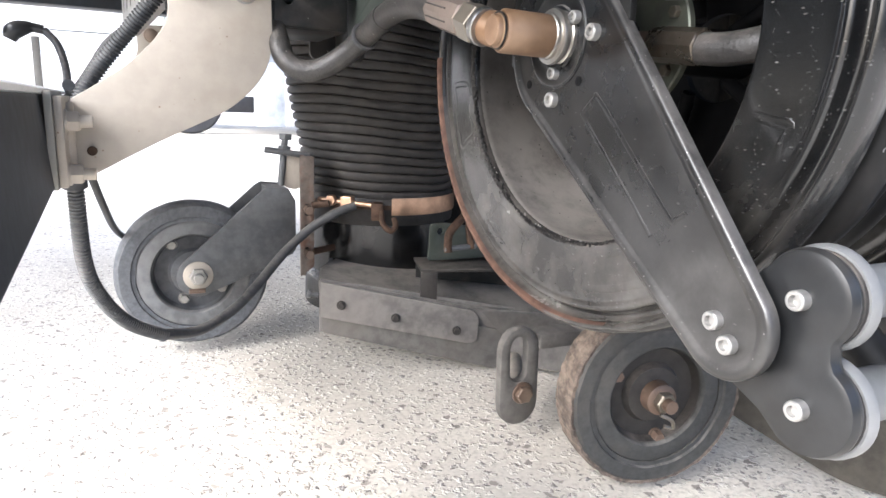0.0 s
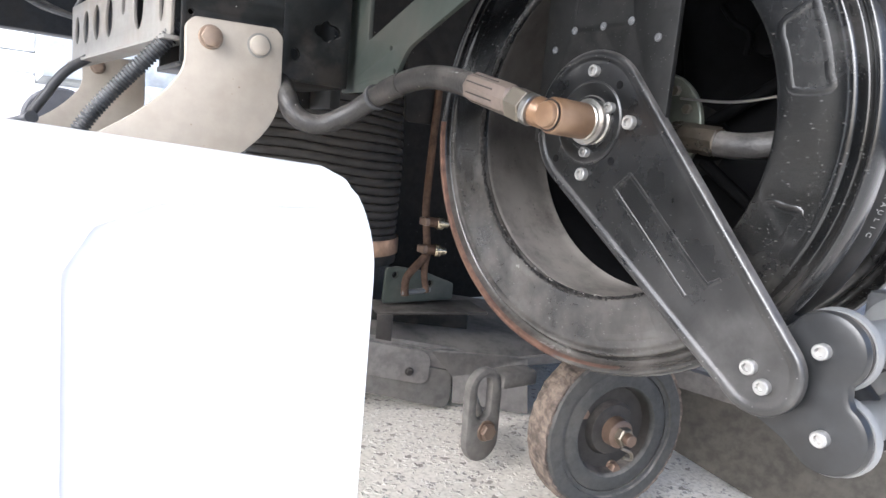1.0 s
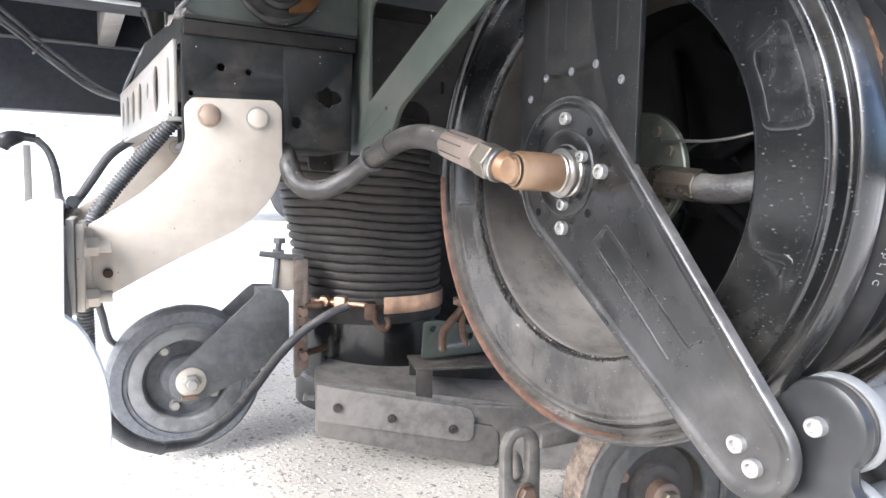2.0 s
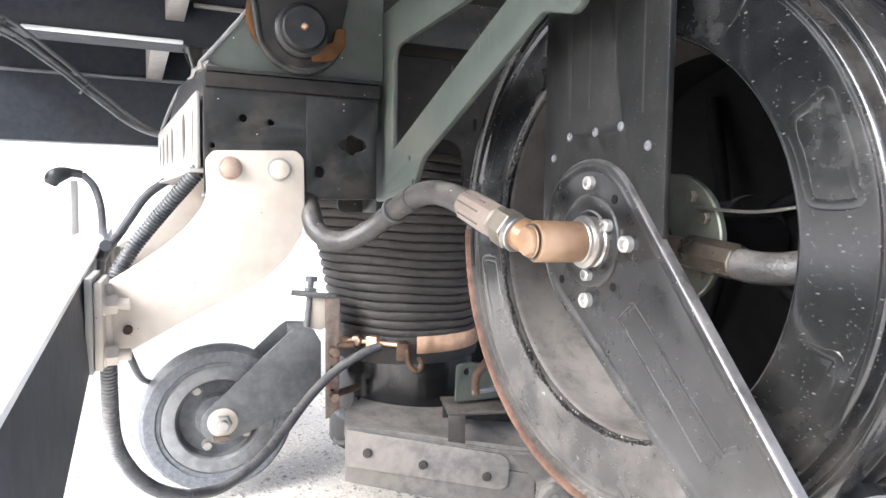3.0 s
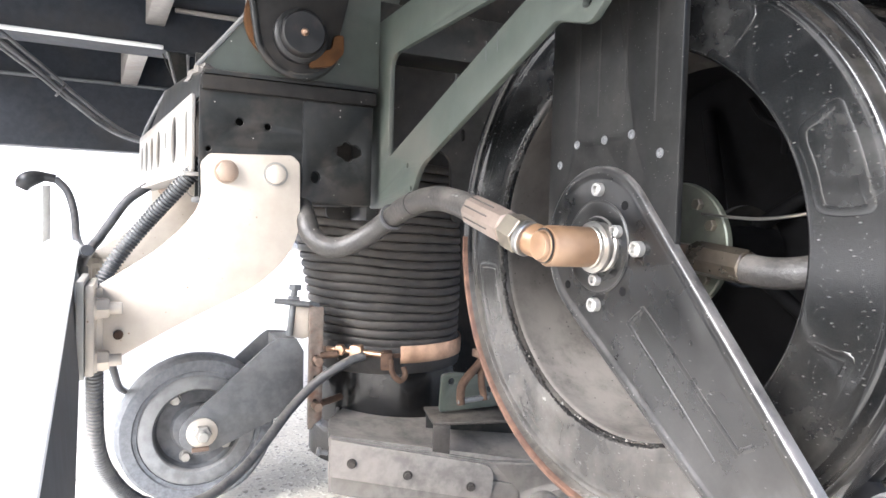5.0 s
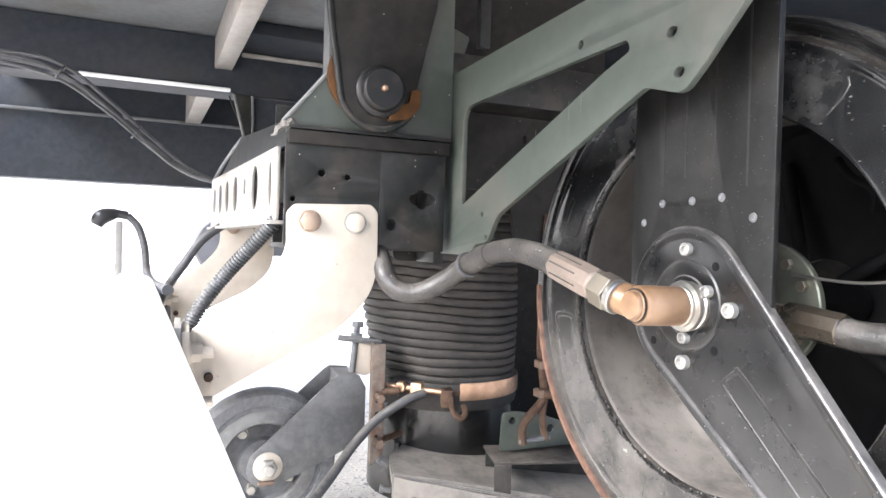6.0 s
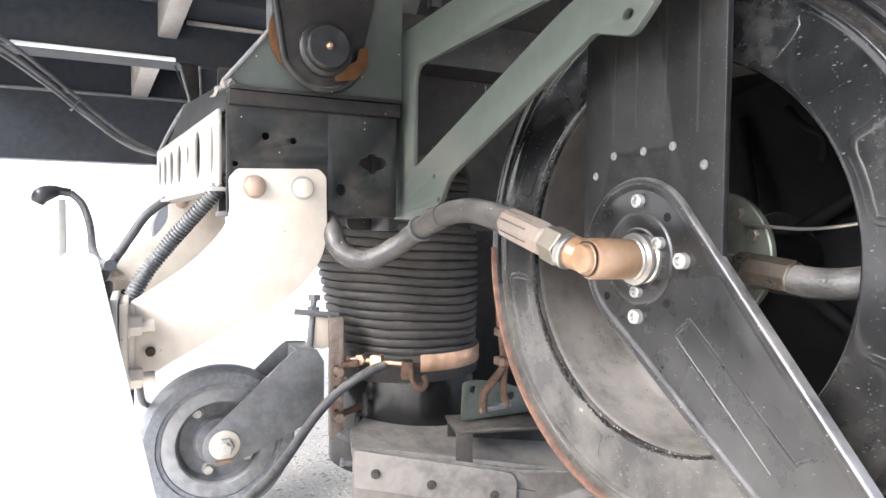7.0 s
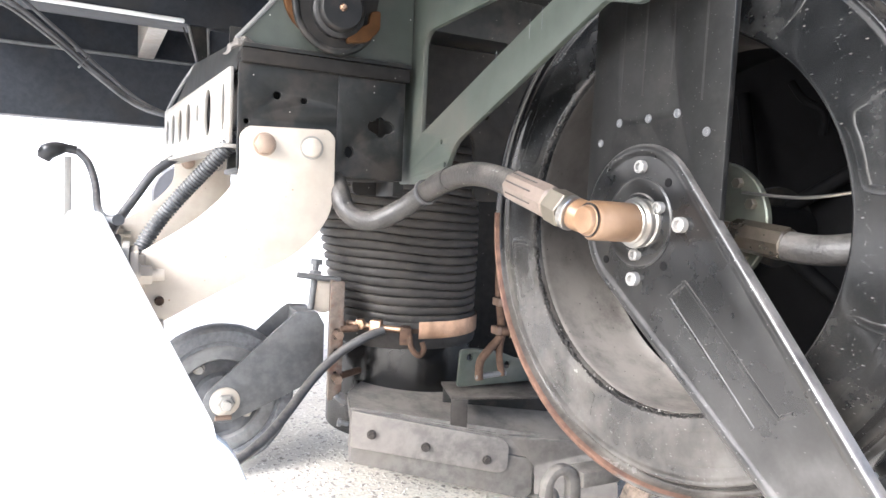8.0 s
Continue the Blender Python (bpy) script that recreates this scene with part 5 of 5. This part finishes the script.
part("spring_wire", tube([(0.345, 0.375, 0.512), (0.350, 0.335, 0.509), (0.352, 0.300, 0.513), (0.356, 0.280, 0.520)], 0.0011, 6), M_ZINC, reel)
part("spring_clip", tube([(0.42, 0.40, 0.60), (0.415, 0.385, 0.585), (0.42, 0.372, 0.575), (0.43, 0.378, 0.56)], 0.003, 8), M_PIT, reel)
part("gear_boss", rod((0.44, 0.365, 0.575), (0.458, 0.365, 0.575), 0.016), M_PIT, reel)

# post
post = thing("reel_post", (0.297, AY, 0.44), "satin black steel post carrying the hose reel", "post")
part("web", sheet(fillet([(0.350, 0.470), (0.485, 0.470), (0.484, 0.999), (0.350, 0.999)], 0.004), [circle(y, z, 0.0022) for y, z in ((0.4505, 0.5615), (0.4195, 0.562), (0.392, 0.5635))], 0.005, IN_X, 0.2990), M_POST, post)
for y, z in ((0.4505, 0.562), (0.4195, 0.5625), (0.392, 0.5635), (0.3655, 0.549), (0.471, 0.548)):
    part("rivet", lathe([(0.0034, -0.001), (0.0031, 0.0006), (0.0018, 0.0009), (0.0011, 0.0003), (0, 0.0003)], 12, along((0.2965, y, z), (0.0, y, z))[0]), M_FORK, post)
for y, z0 in ((0.4505, 0.575), (0.4275, 0.58), (0.400, 0.585), (0.3715, 0.57)):
    part("scribed_line", box(0.29635, 0.2968, y - 0.0009, y + 0.0009, z0, 0.90, 0), M_SCRATCH, post, "faint scratched line", 0)

# arm: a pressed tapering plate with a raised edge
arm = thing("hose_guide_lever", (0.29, 0.33, 0.31), "satin black pressed-steel guide arm bolted to the reel hub", "arm")
C1, R1, C2, R2 = Vector((0.4215, AZ)), 0.0575, Vector((0.2535, 0.3355)), 0.0288


def capsule(off, n=28):
    """The arm's outline, drawn in by off."""
    r1, r2 = R1 - off, R2 - off
    d = C2 - C1
    base = math.atan2(d.y, d.x)
    spread = math.acos((R1 - R2) / d.length)
    pts = []
    for i in range(n + 1):
        a = base + spread + (2 * math.pi - 2 * spread) * i / n
        pts.append(C1 + Vector((math.cos(a), math.sin(a))) * r1)
    for i in range(n + 1):
        a = base - spread + 2 * spread * i / n
        pts.append(C2 + Vector((math.cos(a), math.sin(a))) * r2)
    return pts


bm = bmesh.new()
rings = []
for off, x in ((0.0, 0.2995), (0.0, 0.2950), (0.0006, 0.2936), (0.0020, 0.2927), (0.0044, 0.2926), (0.0062, 0.2931), (0.0078, 0.2940), (0.0096, 0.2944), (0.020, 0.2944)):
    rings.append([bm.verts.new((x, p.x, p.y)) for p in capsule(off)])
for a, b in zip(rings, rings[1:]):
    for i in range(len(a)):
        j = (i + 1) % len(a)
        bm.faces.new((a[i], a[j], b[j], b[i]))
bm.faces.new(rings[-1])
bm.faces.new(rings[0][::-1])
part("plate", bm, M_ARM, arm)
XF = 0.2944
rib = tube([(XF, y, z) for y, z in ((0.312, 0.3695), (0.345, 0.4000), (0.383, 0.4345), (0.3845, 0.4380), (0.374, 0.4470), (0.370, 0.4472), (0.334, 0.4148), (0.299, 0.3830), (0.294, 0.3825), (0.287, 0.3865))], 0.0018, 8, smooth_steps=4)
rib.transform(Matrix.Translation((XF, 0, 0)) @ Matrix.Diagonal((0.3, 1, 1, 1)) @ Matrix.Translation((-XF, 0, 0)))
part("pressed_rib", rib, M_ARM, arm)
part("hub_ring", lathe([(0.0335, -0.001), (0.0335, 0.0008), (0.0320, 0.0014), (0.0305, 0.0006), (0.0220, 0.0006), (0.0210, 0.0022), (0.019, 0.0022), (0.019, -0.001)], 56, along((0.2946, AY, AZ), (0.0, AY, AZ))[0], True), M_ARM, arm)
# no holes are cut: black discs on the face give their shade
for y, z in ((0.4575, 0.517), (0.3935, 0.516), (0.3925, 0.458), (0.4530, 0.457)):
    part("slot", lathe([(0.0032, -0.002), (0.0032, 0.0004), (0.0026, 0.0005), (0, 0.0002)], 10, along((XF, y, z), (0.0, y, z))[0]), M_PIT, arm, "black disc painted in for the shade of a bolt hole")
for p, r in (((XF, 0.4195, 0.5275), 0.0047), ((XF - 0.001, 0.3985, 0.4985), 0.0043), ((XF, 0.3780, 0.4875), 0.0053), ((XF - 0.001, 0.4190, 0.4637), 0.0043), ((XF, 0.4195, 0.4458), 0.0052), ((XF, 0.2580, 0.3365), 0.0050), ((XF, 0.2475, 0.3270), 0.0050)):
    socket_bolt("bolt", p, (-1, 0, 0), r, r * 1.05, arm)

# swivel elbow and inlet hose
elbow = thing("swivel_elbow", (0.25, AY, AZ), "brown tarnished steel swivel elbow on the reel hub", "fitting")
part("collar", lathe([(0, 0), (0.0175, 0), (0.0175, 0.003), (0.0160, 0.0042), (0.0160, 0.0060), (0.0180, 0.0066), (0.0185, 0.0085), (0.0180, 0.0102), (0.0150, 0.0110), (0.0150, 0.0135), (0.0135, 0.0145), (0, 0.0145)], 36, along((0.2946, 0.4145, AZ), (0.0, 0.4145, AZ))[0]), M_ZINC, elbow, "bright zinc collar")
part("body", lathe([(0, 0), (0.0135, 0), (0.0140, 0.001), (0.0140, 0.034), (0.0125, 0.036), (0.0118, 0.036), (0.0118, 0.0375), (0.0105, 0.0385), (0, 0.0385)], 36, along((0.2815, 0.4145, AZ), (0.2430, 0.4145, AZ + 0.0008))[0]), M_ELBOW, elbow)
part("end_cap", lathe([(0.0100, 0), (0.0100, 0.003), (0.0092, 0.004), (0, 0.004)], 28, along((0.2433, 0.4145, AZ + 0.0008), (0.20, 0.4145, AZ + 0.001))[0]), M_ELBOW, elbow)
part("grime_ring", lathe([(0.0102, -0.0006), (0.0120, -0.0006), (0.0120, 0.0006), (0.0102, 0.0006)], 28, along((0.2440, 0.4145, AZ + 0.0008), (0.20, 0.4145, AZ + 0.001))[0], True), M_PIN, elbow, "dark grime round the cap")
part("branch", rod((0.254, 0.419, 0.4870), (0.2455, 0.440, 0.4933), 0.0118), M_ELBOW, elbow)
part("lock_ring", rod((0.2450, 0.4328, 0.4910), (0.2440, 0.4384, 0.4928), 0.0128), M_ZINC, elbow, "thin bright ring")
part("nut", rod((0.2440, 0.4384, 0.4928), (0.2427, 0.4544, 0.4978), 0.0138, 6), M_ZINC_Y, elbow, "yellow-zinc hex nut")
inlet = thing("inlet_hose", (0.22, 0.6, 0.47), "black braided hydraulic hose with a crimped zinc ferrule", "hose")
part("ferrule", lathe([(0.0105, 0), (0.0128, 0.002), (0.0132, 0.010), (0.0128, 0.056), (0.0118, 0.058), (0, 0.058)], 8, along((0.2427, 0.4544, 0.4978), (0.2425, 0.510, 0.5115))[0]), M_TAN_ZINC, inlet, "dusty faceted zinc ferrule")
for k in range(8):
    a = radians(22.5 + 45 * k)
    off = Vector((math.cos(a), 0, math.sin(a))) * 0.0122
    part("crimp_mark", rod(Vector((0.2421, 0.470, 0.5021)) + off, Vector((0.2424, 0.506, 0.5106)) + off, 0.0006, 6), M_STRAP, inlet)
part("hose", tube([(0.2424, 0.505, 0.5105), (0.2425, 0.545, 0.519), (0.241, 0.585, 0.5225), (0.2405, 0.630, 0.518), (0.237, 0.680, 0.504), (0.222, 0.706, 0.486), (0.201, 0.722, 0.4725), (0.183, 0.732, 0.472), (0.170, 0.742, 0.483), (0.166, 0.752, 0.500), (0.166, 0.790, 0.530), (0.166, 0.83, 0.56)], 0.0112, 16), M_HOSE, inlet)
for k in range(9):
    if k in (3, 6):
        continue
    p = Vector((0.2425, 0.528 + 0.0062 * k, 0.5155 + 0.0008 * k)) + Vector((-0.72, -0.15, 0.68)) * 0.0112
    part("print_mark", box(-0.0006, 0.0006, -0.0021, 0.0021, -0.0004, 0.0004, 0, Matrix.Translation(p) @ Matrix.Rotation(radians(-45), 4, "Y")), M_INK, inlet, "faded pale print bar", 0)
part("sleeve", tube([(0.2405, 0.628, 0.5185), (0.2395, 0.648, 0.514), (0.2385, 0.660, 0.5105)], 0.0118, 16), M_HOSE, inlet, "dark tape wrap on the hose")
part("cable_tie", lathe([(0.0118, -0.002), (0.0140, -0.002), (0.0140, 0.002), (0.0118, 0.002)], 20, along((0.2372, 0.677, 0.5050), (0.2360, 0.69, 0.50))[0], True), M_CABLE, inlet)

# hose guide with rollers
guide = thing("roller_guide", (0.32, 0.22, 0.28), "black roller head of the hose guide with grey rollers", "hose guide")


def arc_pts(cy, cz, r, a0, a1, n=30):
    """An arc seen from the viewer's side, where -y points right."""
    return [(cy - r * math.cos(radians(a0 + (a1 - a0) * i / n)), cz + r * math.sin(radians(a0 + (a1 - a0) * i / n))) for i in range(n + 1)]


def guide_outline():
    return (arc_pts(0.2235, 0.3560, 0.0245, 150, -40) + [(0.2054, 0.3385), (0.2049, 0.3350), (0.2046, 0.3315)] + arc_pts(0.2150, 0.3060, 0.0250, 60, -118)
            + [(0.2320, 0.2878), (0.2390, 0.2930), (0.2480, 0.2968), (0.262, 0.302), (0.274, 0.325), (0.262, 0.352)])


part("near_plate", sheet(guide_outline(), (), 0.0105, IN_X, 0.3133, 0.0046), M_PLASTIC, guide, "rounded black plastic side plate")
part("far_plate", sheet(guide_outline(), (), 0.013, IN_X, 0.4400, 0.0042), M_PLASTIC, guide, "rounded black plastic side plate")
for cy, cz in ((0.2230, 0.3560), (0.2152, 0.3045)):
    socket_bolt("bolt", (0.3080, cy, cz), (-1, 0, 0), 0.0050, 0.0060, guide)
    roll = part("roller", lathe([(0, 0.002), (0.0245, 0.002), (0.0258, 0.004), (0.0258, 0.0078), (0.0245, 0.0092), (0.0135, 0.0135), (0.0135, 0.100), (0.0255, 0.1015), (0.027, 0.103), (0.027, 0.110), (0, 0.110)], 40, along((0.3180, cy, cz), (0.6, cy, cz))[0]), M_ROLLER, guide, "pale grey plastic roller")
    part("spacer", rod((0.3170, cy, cz), (0.3205, cy, cz), 0.0235, 32), M_RIBHOSE, roll)
part("cross_roller", rod((0.380, 0.190, 0.300), (0.380, 0.195, 0.365), 0.012), M_ROLLER, guide)
tag = thing("guide_bracket", (0.50, 0.2, 0.3), "dark grey moulded bracket behind the rollers", "bracket")
part("block", box(0.450, 0.50, 0.180, 0.262, 0.285, 0.380, 0.006), M_FORK, tag)
part("tube", rod((0.455, 0.205, 0.385), (0.62, 0.205, 0.400), 0.017), M_ROLLER, tag, "pale grey tube")

# printed lettering on the wound hose
TWIST = Matrix.Translation(REEL_AT) @ Matrix.Rotation(REEL_TURN, 4, "Z") @ Matrix.Translation(-REEL_AT)
LET = "WIRE BRAIDED HYDRAULIC"
fc_ = bpy.data.curves.new("letters", "FONT")
for i, ch in enumerate(LET):
    if ch == " ":
        continue
    fc_.body, fc_.size, fc_.extrude, fc_.align_x = ch, 0.0050, 0.0001, "CENTER"
    fo = bpy.data.objects.new("letters", fc_)
    scene.collection.objects.link(fo)
    bpy.context.view_layer.update()
    me = bpy.data.meshes.new_from_object(fo.evaluated_get(bpy.context.evaluated_depsgraph_get()))
    bpy.data.objects.remove(fo)
    lb = bmesh.new()
    lb.from_mesh(me)
    bpy.data.meshes.remove(me)
    ang = radians(13 - i * 1.43)                # round the drum, downwards
    tilt = radians(126)                          # which side of the hose the print lies on
    rad = Vector((0, -math.cos(ang), math.sin(ang)))
    tan = Vector((0, -math.sin(ang), -math.cos(ang)))
    ax = Vector((1, 0, 0))
    nrm = (rad * math.sin(tilt) + ax * math.cos(tilt)).normalized()
    upv = tan.cross(nrm) * -1
    pos = REEL_AT + rad * (0.203 + 0.0121 * math.sin(tilt)) + ax * (0.038 + 0.0121 * math.cos(tilt))
    lm = Matrix(((tan.x, upv.x, nrm.x, pos.x), (tan.y, upv.y, nrm.y, pos.y), (tan.z, upv.z, nrm.z, pos.z), (0, 0, 0, 1)))
    lb.transform(lm @ Matrix.Translation((0, -0.003, 0.0003)))
    lb.transform(TWIST)
    part("letter", lb, M_INK, loose_wrap, "faded white printed letter", 0)
bpy.data.curves.remove(fc_)
bm = tube([TILT_REEL @ Vector((-0.2100 * math.sin(radians(a)), -0.2100 * math.cos(radians(a)), 0.0150)) for a in (24, 21, 18, 16, 14)], lambda t: 0.0010 + 0.0016 * math.sin(math.pi * t), 10)
for v in bm.verts:
    v.co += Vector((noise.noise(v.co * 300), noise.noise(v.co * 310), noise.noise(v.co * 290))) * 0.0014
part("rust_patch", bm, M_FLAKE, reel, "flaking orange rust under the rim")

# ---- far side of the yard: parked trucks ----
far = thing("parked_truck", (-2.2, 11.0, 0.0), "white parked truck, green marks and red chassis stripe paled for glare", "truck")
part("cargo_body", box(-6.0, 0.35, 11.0, 13.4, 1.35, 4.2, 0.03), M_FAR_WHITE, far)
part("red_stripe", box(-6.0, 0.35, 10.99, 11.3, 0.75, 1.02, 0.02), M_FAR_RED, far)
part("white_rail", box(-6.0, 0.35, 10.99, 11.2, 1.06, 1.33, 0.02), M_FAR_WHITE, far)
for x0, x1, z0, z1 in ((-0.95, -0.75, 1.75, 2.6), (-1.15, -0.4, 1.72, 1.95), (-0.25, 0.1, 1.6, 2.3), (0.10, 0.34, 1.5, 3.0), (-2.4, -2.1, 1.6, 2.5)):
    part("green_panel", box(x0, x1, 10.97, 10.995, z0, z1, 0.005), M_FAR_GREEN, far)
for x in (-5.4, -4.2):
    part("wheel", rod((x, 11.05, 0.48), (x, 11.35, 0.48), 0.48, 40, 0.03), M_FAR_DARK, far)
far_2 = thing("parked_lorry", (2.0, 9.3, 0.0), "blue-grey parked lorry with mudflaps", "lorry")
part("body", box(0.35, 6.0, 9.4, 11.7, 0.95, 3.6, 0.03), M_FAR_GREY, far_2)
part("mudflap", box(1.38, 1.78, 9.25, 9.28, 0.12, 0.98, 0.005), M_FAR_GREY, far_2)
part("axle_beam", box(0.7, 1.4, 9.5, 9.7, 0.30, 0.52, 0.02), M_FAR_DARK, far_2)
for x in (0.55, 2.45):
    part("wheel", rod((x, 9.35, 0.42), (x, 9.65, 0.42), 0.42, 40, 0.03), M_FAR_DARK, far_2)
